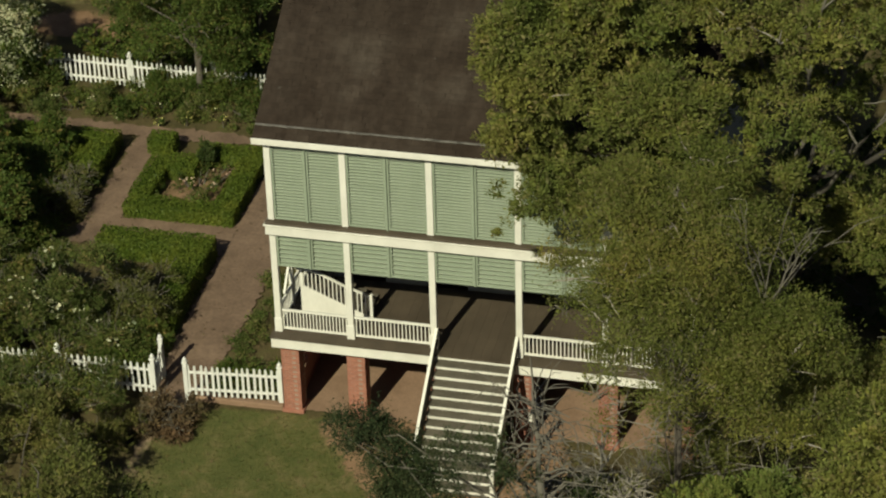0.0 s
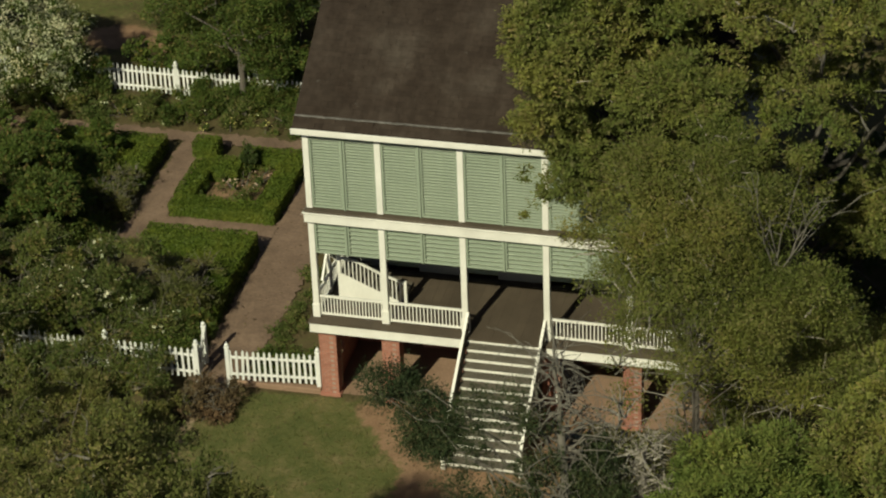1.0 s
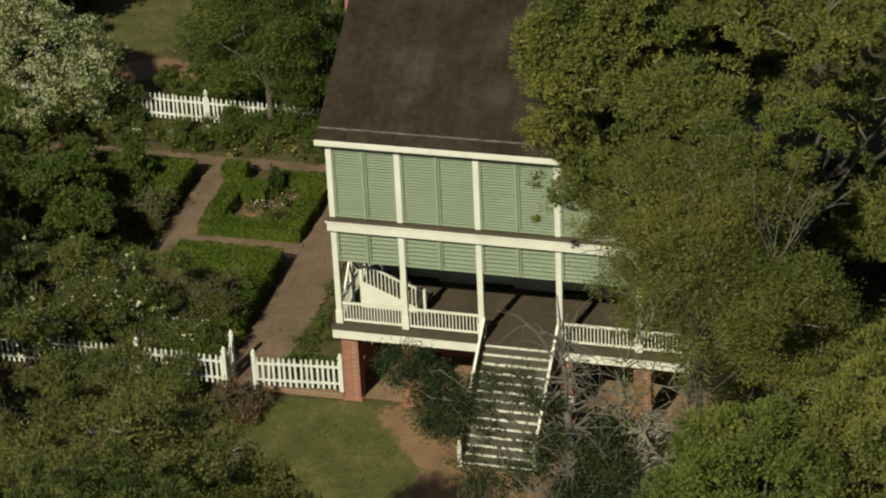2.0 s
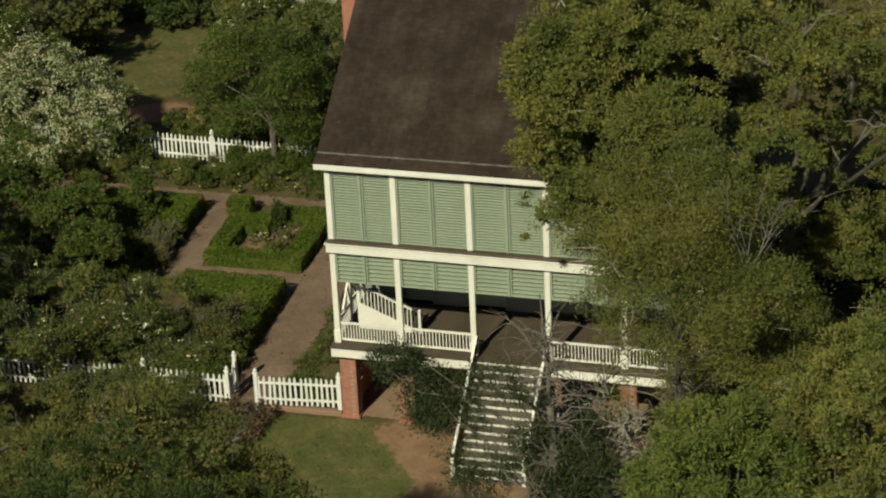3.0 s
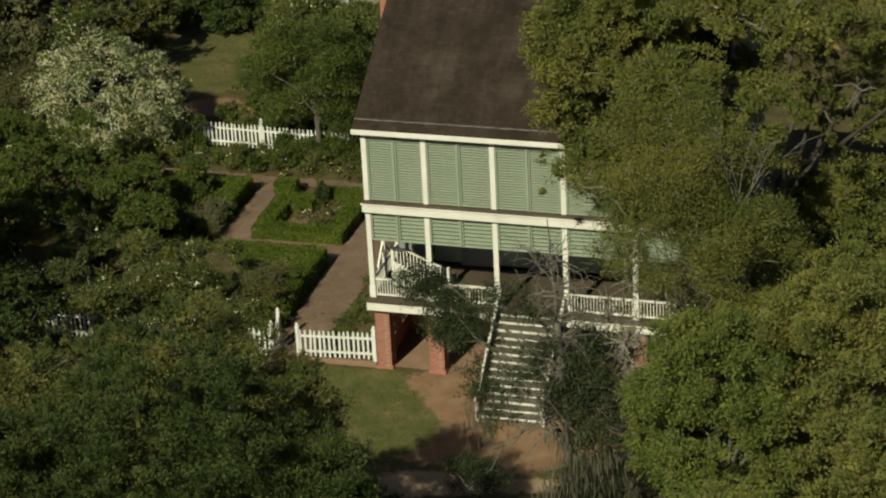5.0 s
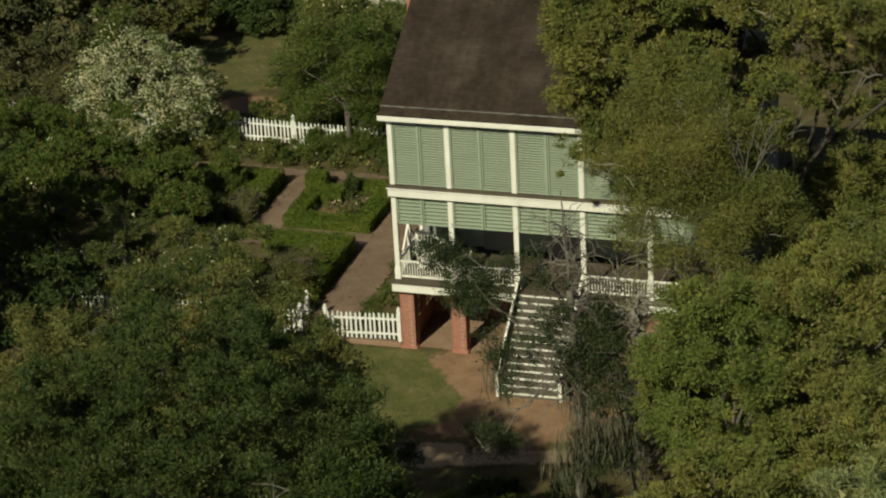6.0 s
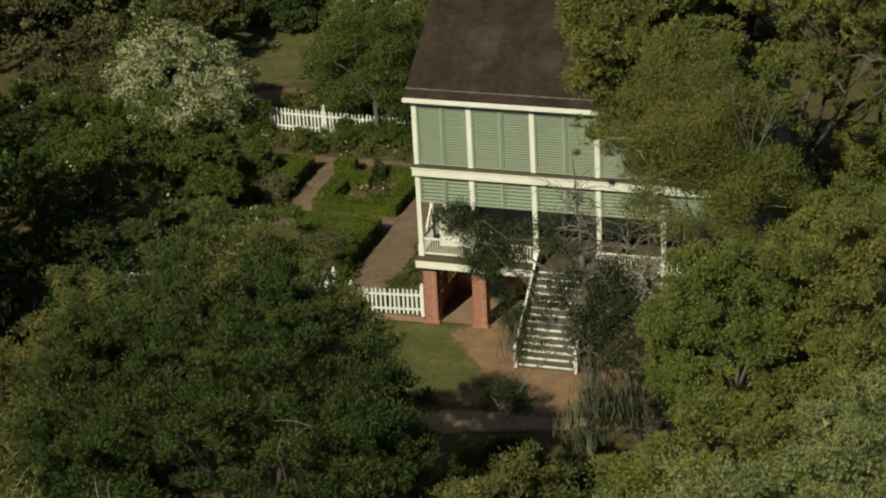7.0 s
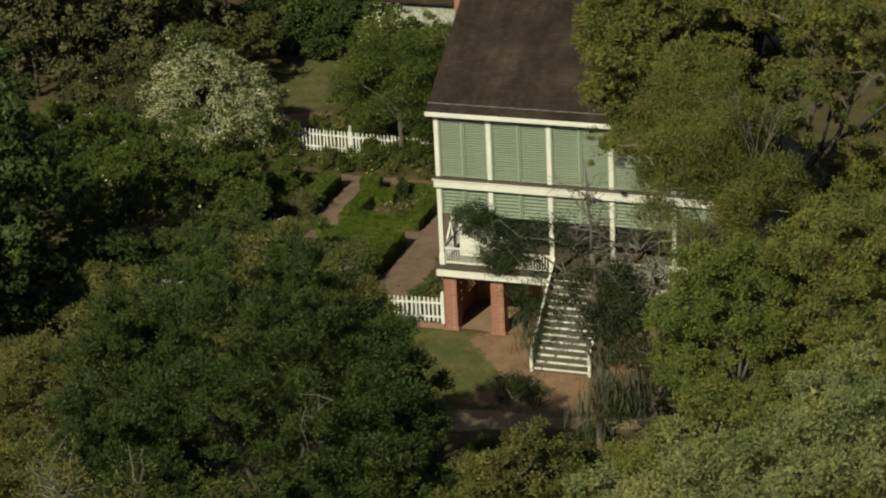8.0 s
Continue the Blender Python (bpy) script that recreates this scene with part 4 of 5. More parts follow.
bush("twiggy_shrub", "olive brown twiggy shrub before the picket fence", ground_blobs(-8.31, -3.51, -10.10, -4.90, 56, 0.4, 3.0, 0.4, 0.7), 46000, 0.044, L_OLIVE, twigs=200)
bush("dark_shrub", "dark leafy shrub grown over the clipped hedge", ground_blobs(-13.0, -10.2, 9.6, 12.0, 26, 0.4, 1.3, 0.35, 0.6), 22000, 0.055, L_BUSH)
bush("twiggy_shrub", "half-bare brown twiggy shrub beside the garden path", ground_blobs(-10.0, -9.0, 8.2, 9.8, 14, 0.3, 0.9, 0.25, 0.4), 4200, 0.04, L_OLIVE, twigs=240)
bush("border_shrub", "leafy shrub grown up before the white picket fence", ground_blobs(-15.2, -12.3, 15.2, 16.0, 22, 0.3, 1.25, 0.3, 0.5), 16000, 0.05, L_BUSH)
bush("border_shrub", "shaded leafy shrub under the garden tree", ground_blobs(-6.4, -4.0, 15.2, 15.9, 16, 0.2, 0.8, 0.28, 0.45), 11000, 0.05, L_BUSH)
bush("twiggy_shrub", "olive brown twiggy shrub hanging over the picket fence", ground_blobs(-8.6, -4.6, -1.5, -0.3, 30, 0.25, 1.15, 0.3, 0.46), 22000, 0.044, L_SCRUB, 60, L_WHITE, 0.05, twigs=160)
bush("dark_shrub", "broad dark green shrubs beyond the garden", ground_blobs(-24.5, -18.2, 4.5, 11.5, 44, 0.5, 2.2, 0.6, 1.0), 30000, 0.075, L_DEEP)
bush("dark_shrub", "shaded green shrub behind the open garden gate", ground_blobs(-5.4, -4.1, 0.35, 2.2, 18, 0.15, 0.95, 0.25, 0.45), 13000, 0.045, L_BUSH)
bush("border_shrub", "leafy shrub half hiding the fence beside the garden tree", ground_blobs(-8.9, -5.6, 15.3, 15.95, 24, 0.3, 1.05, 0.24, 0.4), 15000, 0.046, L_BUSH, group="border shrubs")
bush("dark_shrub", "dark shrub close behind the white picket fence", ground_blobs(-12.2, -5.8, 17.2, 18.6, 34, 0.2, 1.1, 0.35, 0.6), 22000, 0.06, L_BUSH)
bush("verge_plants", "low ragged green plants along the foot of the house", ground_blobs(-2.25, -1.35, 1.6, 6.2, 34, -0.05, 0.06, 0.12, 0.24), 7000, 0.04, L_SCRUB, stems=False)
bush("verge_plants", "dark low shrubs behind the picket fence", ground_blobs(-2.35, -0.50, 0.55, 1.5, 16, 0.05, 0.3, 0.2, 0.32), 9000, 0.045, L_BUSH, stems=False)
bush("flowering_shrub", "large domed shrub covered in white blossom", mound((-15.9, 15.4, 2.2), (3.5, 2.3, 2.8), 190, 0.3, 0.5, -0.5), 70000, 0.04, L_BUSH, 32000, L_WHITE, 0.034, tuft=0.11)
bush("flowering_shrub", "tall pale blossoming shrub behind the garden tree", mound((-9.48, 21.66, 2.98), (2.3, 1.2, 2.6), 60, 0.35, 0.65, -0.3), 20000, 0.06, L_BUSH, 2600, L_WHITE, 0.05)
bush("leaf_heap", "heap of dark brown bare twigs and dry leaves beside the gate", ground_blobs(-3.45, -2.45, -1.9, -0.8, 14, 0.05, 0.55, 0.25, 0.42), 5200, 0.05, L_LITTER, twigs=120)
for x, y, h in ((-17.0, 31.5, 1.2), (-14.5, 32.0, 1.4), (-13.0, 31.3, 1.1)):
    bush("palmetto", "dark fan-leaved palmetto at the lawn edge", mound((x, y, h), (1.5, 1.3, 1.2), 12, 0.5, 0.8), 3600, 0.2, L_DEEP, tuft=0.3)

# ---- trees ----
garden = np.vstack((shell_blobs((-8.7, 15.7, 2.3), (0.9, 0.7, 0.8), 12, 0.28, 0.45, -0.8, 0.3), shell_blobs((-5.9, 15.5, 2.2), (1.2, 0.7, 0.9), 16, 0.28, 0.5, -0.8, 0.3), shell_blobs((-7.6, 15.6, 4.5), (2.6, 1.7, 1.9), 46, 0.35, 0.65, -0.8, 0.3), shell_blobs((-6.3, 15.4, 3.4), (1.6, 1.3, 1.6), 22, 0.3, 0.55, -0.8, 0.3), shell_blobs((-9.6, 16.4, 2.9), (1.5, 1.2, 1.3), 16, 0.3, 0.5, -0.7, 0.3)))
tree("garden_tree", "small leafy tree with a thin trunk in the garden border", (-7.2, 15.4), 2.9, garden, 66000, 0.044, L_BUSH, M_BARK, 0.14, 12, 30, tuft=0.2, per=22, wispy=True)

oak = np.vstack((boughs((12.3, 0.7, 10.2), (5.4, 4.0, 4.7), 230, 0.52), boughs((19.2, 3.0, 10.0), (4.6, 5.0, 4.9), 180, 0.52), boughs((10.2, -2.5, 11.5), (1.8, 1.2, 1.4), 26, 0.52, -0.8), boughs((15.6, 1.6, 6.4), (2.0, 1.4, 1.6), 24, 0.5, -0.8), boughs((7.75, -1.7, 11.9), (1.8, 1.7, 2.2), 26, 0.5, -0.8), boughs((9.1, -0.5, 13.7), (3.0, 2.2, 2.1), 50, 0.5, -0.8), boughs((8.0, -1.95, 9.3), (1.2, 1.3, 1.6), 16, 0.5, -0.8),
                 boughs((7.05, -1.8, 12.6), (1.3, 1.2, 1.8), 16, 0.5, -0.8), boughs((7.2, -1.9, 10.4), (0.9, 1.0, 1.1), 9, 0.5, -0.9), boughs((11.0, -2.5, 9.1), (2.5, 1.2, 1.9), 34, 0.5, -0.8), shell_blobs((6.75, -2.1, 8.5), (0.6, 0.6, 1.0), 7, 0.18, 0.32, -0.9, 0.4)))
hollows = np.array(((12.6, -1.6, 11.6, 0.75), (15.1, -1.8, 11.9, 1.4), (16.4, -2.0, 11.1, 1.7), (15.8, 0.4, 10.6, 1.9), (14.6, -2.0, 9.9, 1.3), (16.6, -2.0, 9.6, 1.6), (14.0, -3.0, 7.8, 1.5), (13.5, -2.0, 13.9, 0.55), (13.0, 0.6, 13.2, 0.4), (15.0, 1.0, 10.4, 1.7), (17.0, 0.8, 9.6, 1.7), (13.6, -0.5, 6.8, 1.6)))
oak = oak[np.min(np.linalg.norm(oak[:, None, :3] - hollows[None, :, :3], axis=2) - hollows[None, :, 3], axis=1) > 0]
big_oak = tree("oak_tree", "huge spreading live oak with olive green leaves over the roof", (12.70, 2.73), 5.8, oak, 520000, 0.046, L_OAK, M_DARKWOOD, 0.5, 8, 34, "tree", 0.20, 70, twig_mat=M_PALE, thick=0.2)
for b, r0, r1 in (((1.1, -3.2, 13.6), 0.12, 0.035), ((3.0, -2.6, 10.8), 0.12, 0.04)):
    pts, rad = limb((0.15, -0.2, 5.2), b, r0 * 0.8, r1 * 0.8, 0.04, 8)
    forks = [(pts, rad)]
    for q in (4, 5, 6, 7, 7):
        forks.append(limb(pts[q], pts[q] + np.array((rng.normal() * 0.6, -0.3 + rng.normal() * 0.3, rng.uniform(0.1, 1.0))), r1 * 0.9, 0.01, 0.12, 5))
    V, F = tubes(forks, 7)
    put("limb", np_mesh("limb", V, F, M_TWIG, True), big_oak)
feather = np.vstack((shell_blobs((12.10, -8.04, 10.32), (2.6, 2.6, 2.6), 70, 0.35, 0.7, -0.7, 0.4), shell_blobs((9.84, -7.03, 10.70), (1.2, 1.3, 1.3), 16, 0.25, 0.5, -0.8, 0.4), shell_blobs((11.4, -7.4, 12.3), (1.9, 1.5, 1.2), 26, 0.3, 0.55, -0.7, 0.3), shell_blobs((13.2, -7.8, 11.6), (1.3, 1.3, 1.0), 14, 0.3, 0.5, -0.7, 0.3),
                     shell_blobs((14.23, -9.07, 9.09), (1.8, 2.0, 2.2), 24, 0.35, 0.65, -0.8, 0.4)))
feathery = tree("feathery_tree", "airy pale green tree with fine twigs before the gallery", (11.68, -7.64), 7.9, feather, 185000, 0.034, L_PALE, M_BARK, 0.10, 16, 60, "tree", 0.17, 26, low=-0.7, thick=0.22, twig_mat=M_PALE, wispy=True)
for k in range(9):
    a = np.array((1.9 + rng.normal() * 0.15, -0.9, 10.6))
    b = np.array((rng.uniform(0.9, 4.0), -1.2 + rng.normal() * 0.4, rng.uniform(12.4, 13.4)))
    pts, rad = limb(a, b, 0.022, 0.006, 0.06, 6)
    tw = [(pts, rad)] + [limb(pts[q], pts[q] + np.array((rng.normal() * 0.5, rng.normal() * 0.3, rng.uniform(0.2, 0.8))), 0.012, 0.004, 0.1, 4) for q in (2, 3, 4)]
    V, F = tubes(tw, 5)
    put("bare_branch", np_mesh("bare_branch", V, F, M_TWIG, True), feathery)
sparse = np.vstack((shell_blobs((8.5, -3.0, 6.8), (0.7, 0.7, 0.9), 9, 0.18, 0.34, -0.8, 0.3), shell_blobs((9.6, -3.4, 7.0), (0.8, 0.7, 0.9), 10, 0.2, 0.36, -0.8, 0.3), shell_blobs((10.79, -4.73, 5.31), (1.9, 1.8, 2.4), 30, 0.28, 0.5, -0.8, 0.3), shell_blobs((12.83, -5.36, 4.84), (2.0, 1.8, 2.6), 34, 0.3, 0.55, -0.8, 0.3), shell_blobs((11.18, -2.58, 4.43), (0.9, 0.9, 1.8), 18, 0.25, 0.45, -0.8, 0.3), shell_blobs((11.70, -4.66, 2.04), (1.5, 1.2, 1.3), 20, 0.25, 0.45, -0.8, 0.3)))
thin = tree("thin_tree", "thin grey-twigged young tree with sparse leaves", (11.79, -4.23), 4.8, sparse, 39000, 0.034, L_PALE, M_TWIG, 0.06, 14, 170, "tree", 0.2, 16, low=-0.7, thick=0.25, wispy=True)
for k in range(16):
    a = np.array((rng.uniform(-0.6, 1.4), rng.uniform(-2.2, -1.2), rng.uniform(1.6, 6.2)))
    ang = rng.uniform(2.4, 4.2) if k % 3 else rng.uniform(-0.6, 0.6)
    b = a + np.array((math.cos(ang) * rng.uniform(1.0, 2.2), -abs(rng.normal()) * 0.5, rng.uniform(-0.3, 1.2)))
    pts, rad = limb(a, b, 0.026, 0.008, 0.1, 6)
    tw = [(pts, rad)] + [limb(pts[q], pts[q] + rng.normal(size=3) * np.array((0.45, 0.3, 0.4)), 0.013, 0.005, 0.12, 4) for q in (2, 3, 4, 5)]
    V, F = tubes(tw, 5)
    put("bare_branch", np_mesh("bare_branch", V, F, M_PALE, True), thin)
mid = np.vstack((shell_blobs((16.4, -6.6, 6.9), (2.0, 1.8, 2.2), 40, 0.3, 0.6, -0.7, 0.5), shell_blobs((18.67, -4.54, 6.28), (2.2, 2.2, 3.0), 50, 0.35, 0.65, -0.7, 0.5)))
tree("feathery_tree", "thin olive green tree with grey twigs beside the big oak", (16.79, -4.93), 5.6, mid, 90000, 0.04, L_OAK, M_BARK, 0.12, 14, 60, "tree", 0.17, 26, low=-0.7, thick=0.25, twig_mat=M_TWIG, wispy=True)
lime = boughs((14.2, -14.6, 7.0), (2.7, 2.4, 3.7), 80)
tree("leafy_tree", "dense fresh green round-crowned tree", (13.87, -13.94), 4.6, lime, 130000, 0.044, L_LIME, M_BARK, 0.22, 14, 6, tuft=0.21, per=76)
right = np.vstack((boughs((17.7, -13.8, 8.0), (3.2, 3.6, 4.4), 110), boughs((19.4, -18.5, 6.6), (3.0, 2.6, 4.0), 80)))
tree("oak_tree", "broad oak with yellowish olive leaves", (17.3, -13.5), 5.0, right, 170000, 0.046, L_OAK, M_BARK, 0.35, 22, 12, tuft=0.22, per=80)
pale = np.vstack((boughs((21.0, -31.2, 10.8), (3.0, 2.9, 4.6), 100), boughs((17.6, -31.4, 9.4), (2.5, 2.5, 4.0), 76), boughs((15.2, -31.2, 8.0), (2.2, 2.4, 3.7), 70)))
tree("silvery_tree", "pale silvery green feathery tree", (17.8, -31.0), 5.2, pale, 170000, 0.042, L_SILVER, M_TWIG, 0.2, 24, 24, "tree", 0.2, 50)
near = boughs((11.9, -27.8, 7.2), (2.6, 2.3, 3.7), 80)
tree("olive_tree", "dull olive green small tree", (11.6, -27.4), 4.3, near, 80000, 0.042, L_OLIVE, M_BARK, 0.18, 10, 16, tuft=0.2, per=50)
deep = np.vstack((boughs((4.0, -26.0, 8.8), (5.2, 4.5, 6.1), 230, 0.44, -0.5, 0.17), boughs((7.7, -26.3, 8.4), (1.8, 2.3, 4.6), 52, 0.46, -0.8), boughs((0.5, -26.4, 8.3), (2.4, 2.6, 4.6), 60, 0.46, -0.8), boughs((4.0, -29.4, 5.2), (4.8, 1.5, 3.6), 76, 0.46, -0.7)))
cedar_gaps = np.array(((7.2, -29.2, 12.2, 1.0), (5.0, -30.2, 9.8, 1.1), (6.2, -30.2, 8.8, 0.9), (2.4, -30.2, 10.4, 0.9), (1.2, -30.0, 8.4, 1.0), (7.6, -28.6, 9.6, 0.9)))
deep = deep[np.min(np.linalg.norm(deep[:, None, :3] - cedar_gaps[None, :, :3], axis=2) - cedar_gaps[None, :, 3], axis=1) > 0]
cedar = tree("cedar_tree", "large dark green rounded evergreen with dead twigs inside", (4.1, -25.6), 7.4, deep, 470000, 0.044, L_DEEP, M_DARKWOOD, 0.26, 10, 10, "tree", 0.17, 70, twig_mat=M_PALE, up=0.45, wide=0.42, lift=0.5)
for a, b in (((2.2, -2.6, 10.2), (3.9, -3.6, 12.2)), ((2.3, -2.6, 10.6), (2.7, -3.9, 11.0)), ((0.4, -3.0, 8.0), (-1.4, -4.8, 8.3)), ((-1.2, -3.0, 7.6), (-3.2, -4.7, 7.4)), ((3.0, -2.2, 7.4), (5.2, -3.4, 8.0)), ((1.6, -3.4, 7.4), (2.3, -4.6, 8.8)), ((0.2, -3.4, 6.4), (0.5, -4.8, 7.8))):
    pts, rad = limb(a, np.array(a) * 0.3 + np.array(b) * 0.7, 0.022, 0.008, 0.05, 6)
    forks = [(pts, rad)] + [limb(pts[q], pts[q] + rng.normal(size=3) * 0.4, 0.016, 0.006, 0.1, 4) for q in (2, 3, 4, 5)]
    V, F = tubes(forks, 5)
    put("dead_branch", np_mesh("dead_branch", V, F, M_TWIG, True), cedar, "bare pale dead branch")
ol = np.vstack((boughs((1.2, -17.6, 6.8), (3.6, 2.8, 4.4), 110, 0.48), boughs((3.6, -17.3, 6.8), (1.6, 1.8, 3.4), 30, 0.5)))
tree("olive_tree", "twiggy olive brown tree with thin spring leaves", (1.3, -17.4), 5.7, ol, 130000, 0.041, L_OLIVE, M_BARK, 0.2, 20, 50, "tree", 0.2, 40, twig_mat=M_TWIG)
ol = np.vstack((boughs((-3.4, -17.6, 5.6), (3.3, 2.8, 4.0), 100, 0.48), boughs((-7.0, -18.4, 4.0), (2.4, 2.2, 3.5), 60, 0.48)))
tree("olive_tree", "twiggy olive brown tree with thin spring leaves", (-4.4, -17.5), 5.2, ol, 110000, 0.042, L_OLIVE, M_BARK, 0.18, 18, 44, "tree", 0.2, 40, twig_mat=M_TWIG)
fill = np.vstack((boughs((15.4, -21.0, 5.4), (3.4, 2.8, 3.7), 90), boughs((12.6, -18.2, 3.4), (1.8, 1.8, 2.6), 40)))
tree("oak_tree", "young oak with olive leaves beside the sandy track", (15.0, -20.8), 4.0, fill, 90000, 0.046, L_OAK, M_BARK, 0.18, 14, 10, tuft=0.21, per=70)
fill = np.vstack((boughs((-3.6, -24.6, 4.4), (3.4, 2.8, 3.8), 80), boughs((-8.6, -25.0, 3.6), (2.8, 2.6, 3.4), 60)))
tree("olive_tree", "low olive green tree behind the dark evergreen", (-4.2, -24.4), 3.6, fill, 80000, 0.044, L_OLIVE, M_BARK, 0.16, 14, 14, tuft=0.2, per=50)
low = shell_blobs((3.2, -32.4, 9.0), (4.2, 1.2, 2.2), 34, 0.4, 0.7, -0.4, 0.4)
tree("bare_tree", "half-bare grey tree with upright twigs", (3.0, -32.4), 6.4, low, 9000, 0.04, L_OLIVE, M_TWIG, 0.07, 26, 110, "tree", 0.22, 10, thick=0.3, wispy=True)

# dead tree with one green bough and hanging moss
bough = np.vstack((shell_blobs((6.3, -14.0, 10.5), (0.7, 0.6, 0.5), 10, 0.16, 0.30, -0.9, 0.3), shell_blobs((6.6, -14.0, 9.3), (0.7, 0.6, 0.5), 10, 0.16, 0.30, -0.9, 0.3), shell_blobs((7.3, -14.0, 9.8), (0.7, 0.6, 0.5), 9, 0.16, 0.30, -0.9, 0.3), shell_blobs((10.45, -13.6, 8.4), (0.5, 0.6, 0.9), 9, 0.2, 0.36, -0.9, 0.3), shell_blobs((10.3, -14.0, 7.7), (0.8, 0.8, 1.2), 14, 0.2, 0.36, -0.9, 0.3),
                   shell_blobs((6.80, -14.11, 10.22), (1.0, 0.8, 0.6), 14, 0.16, 0.34, -0.9, 0.3), shell_blobs((7.59, -14.17, 9.20), (1.1, 0.9, 0.7), 18, 0.16, 0.34, -0.9, 0.3),
                   shell_blobs((7.51, -13.92, 7.81), (0.8, 0.7, 0.9), 7, 0.14, 0.28, -0.9, 0.3), shell_blobs((8.33, -13.95, 7.07), (0.6, 0.7, 1.2), 13, 0.12, 0.24, -0.9, 0.3), shell_blobs((8.66, -14.30, 10.04), (1.2, 0.8, 0.7), 20, 0.12, 0.26, -0.9, 0.3),
                   shell_blobs((10.79, -14.28, 4.92), (1.0, 0.9, 0.8), 22, 0.22, 0.42, -0.9, 0.3), shell_blobs((7.42, -14.41, 5.06), (1.2, 0.8, 0.45), 16, 0.18, 0.34, -0.9, 0.3), shell_blobs((10.86, -14.13, 6.77), (0.6, 0.8, 1.0), 10, 0.2, 0.36, -0.9, 0.3), shell_blobs((9.44, -14.30, 8.4), (1.0, 0.7, 1.3), 22, 0.12, 0.24, -0.9, 0.2), shell_blobs((10.55, -13.84, 8.00), (0.8, 0.7, 1.0), 18, 0.2, 0.38, -0.9, 0.3)))
dead = tree("dead_tree", "grey half-dead tree with bare limbs and dark green sprigs", (10.26, -14.26), 9.6, bough, 100000, 0.030, L_JUNIPER, M_TWIG, 0.16, 30, 20, "tree", 0.13, 24, (-0.42, 0.3), low=-0.7, thick=0.2, wispy=True)
def dead_limb(paths):
    V, F = tubes(paths, 5)
    put("limb", np_mesh("limb", V, F, M_TWIG, True), dead)


dead_limb([limb((-0.42, 0.3, 8.9), (-0.62, 0.4, 12.5), 0.075, 0.014, 0.02, 6)])
dead_limb([limb((-0.42, 0.3, 8.6), (-1.5, 0.4, 11.0), 0.035, 0.008, 0.04, 6)])
for k in range(66):
    z = rng.uniform(6.0, 11.6)
    a = np.array((-0.42 * z / 9.5, 0.3 * z / 9.5, z))
    ang = rng.uniform(0, 2 * np.pi)
    L = rng.uniform(0.8, 2.6) * (1.15 - z / 16)
    b = a + np.array((math.cos(ang) * L, math.sin(ang) * L, rng.uniform(-0.45, 0.55)))
    pts, rad = limb(a, b, 0.030, 0.008, 0.09, 6)
    paths = [(pts, rad)]
    for q in range(5):
        s0 = pts[rng.integers(2, 6)]
        paths.append(limb(s0, s0 + rng.normal(size=3) * np.array((0.5, 0.5, 0.35)), 0.011, 0.004, 0.15, 4))
    dead_limb(paths)
bare = shell_blobs((11.0, -13.0, 8.3), (1.3, 0.9, 1.4), 34, 0.3, 0.5, -0.8, 0.3)
tree("bare_tree", "tangled bare grey young tree with few leaves", (11.2, -12.8), 5.8, bare, 4000, 0.034, L_OLIVE, M_PALE, 0.06, 22, 150, "tree", 0.16, 10, thick=0.3, wispy=True)
brush = ground_blobs(8.98, 11.18, -9.30, -4.00, 22, 0.8, 3.2, 0.5, 0.8)
bush("bare_brush", "tangle of bare grey twigs beside the stairs", brush, 5000, 0.05, L_OLIVE, twigs=700)


def moss(name, at, h, n, spread, label):
    """Hanging strands of grey moss below a point."""
    ob = thing(name, label, "moss", at)
    m = n
    p = rng.normal(size=(m, 3)) * np.array((spread, spread, 0))
    p[:, 2] = -np.abs(rng.normal(size=m)) * h
    n_ = rng.normal(size=(m, 3)) * np.array((1, 1, 0.05))
    t = np.tile((0, 0, 1.0), (m, 1)) + rng.normal(size=(m, 3)) * 0.12
    b = np.cross(t, n_)
    b /= np.linalg.norm(b, axis=1, keepdims=True)
    L = rng.uniform(0.10, 0.32, (m, 1))
    v = np.stack((p + t * L, p + b * 0.017, p - t * L, p - b * 0.017), 1).reshape(-1, 3)
    put("strand_mass", np_mesh("strand_mass", v, np.arange(4 * m).reshape(m, 4), L_MOSS), ob, kind="stuff")


for x, y, z, h, n, s in ((10.48, -15.02, 6.16, 0.8, 340, 0.3), (9.88, -15.22, 5.54, 0.8, 280, 0.25), (11.19, -14.59, 6.06, 0.7, 260, 0.25), (7.71, -13.78, 7.49, 0.9, 300, 0.22), (10.18, -14.13, 6.77, 0.9, 320, 0.25)):
    moss("hanging_moss", (x, y, z), h, n, s, "grey hanging moss on the dead tree")
under = ground_blobs(9.07, 12.67, -17.81, -12.81, 30, 0.4, 3.6, 0.5, 0.9)
bush("dark_shrub", "dark green undergrowth round the dead tree", under, 36000, 0.065, L_DEEP)
bush("dark_shrub", "dark green undergrowth beside the sandy track", ground_blobs(5.57, 8.57, -15.62, -11.62, 16, 0.3, 2.2, 0.4, 0.7), 20000, 0.065, L_DEEP)

bush("dark_shrub", "dark green shrub at the edge of the sandy track", ground_blobs(6.4, 8.8, -17.4, -15.2, 26, 0.6, 3.6, 0.4, 0.7), 30000, 0.05, L_BUSH)
bush("twiggy_shrub", "olive brown undergrowth below the dead tree", ground_blobs(7.2, 11.4, -21.6, -18.6, 40, 0.6, 4.6, 0.45, 0.8), 42000, 0.046, L_OLIVE, twigs=120)

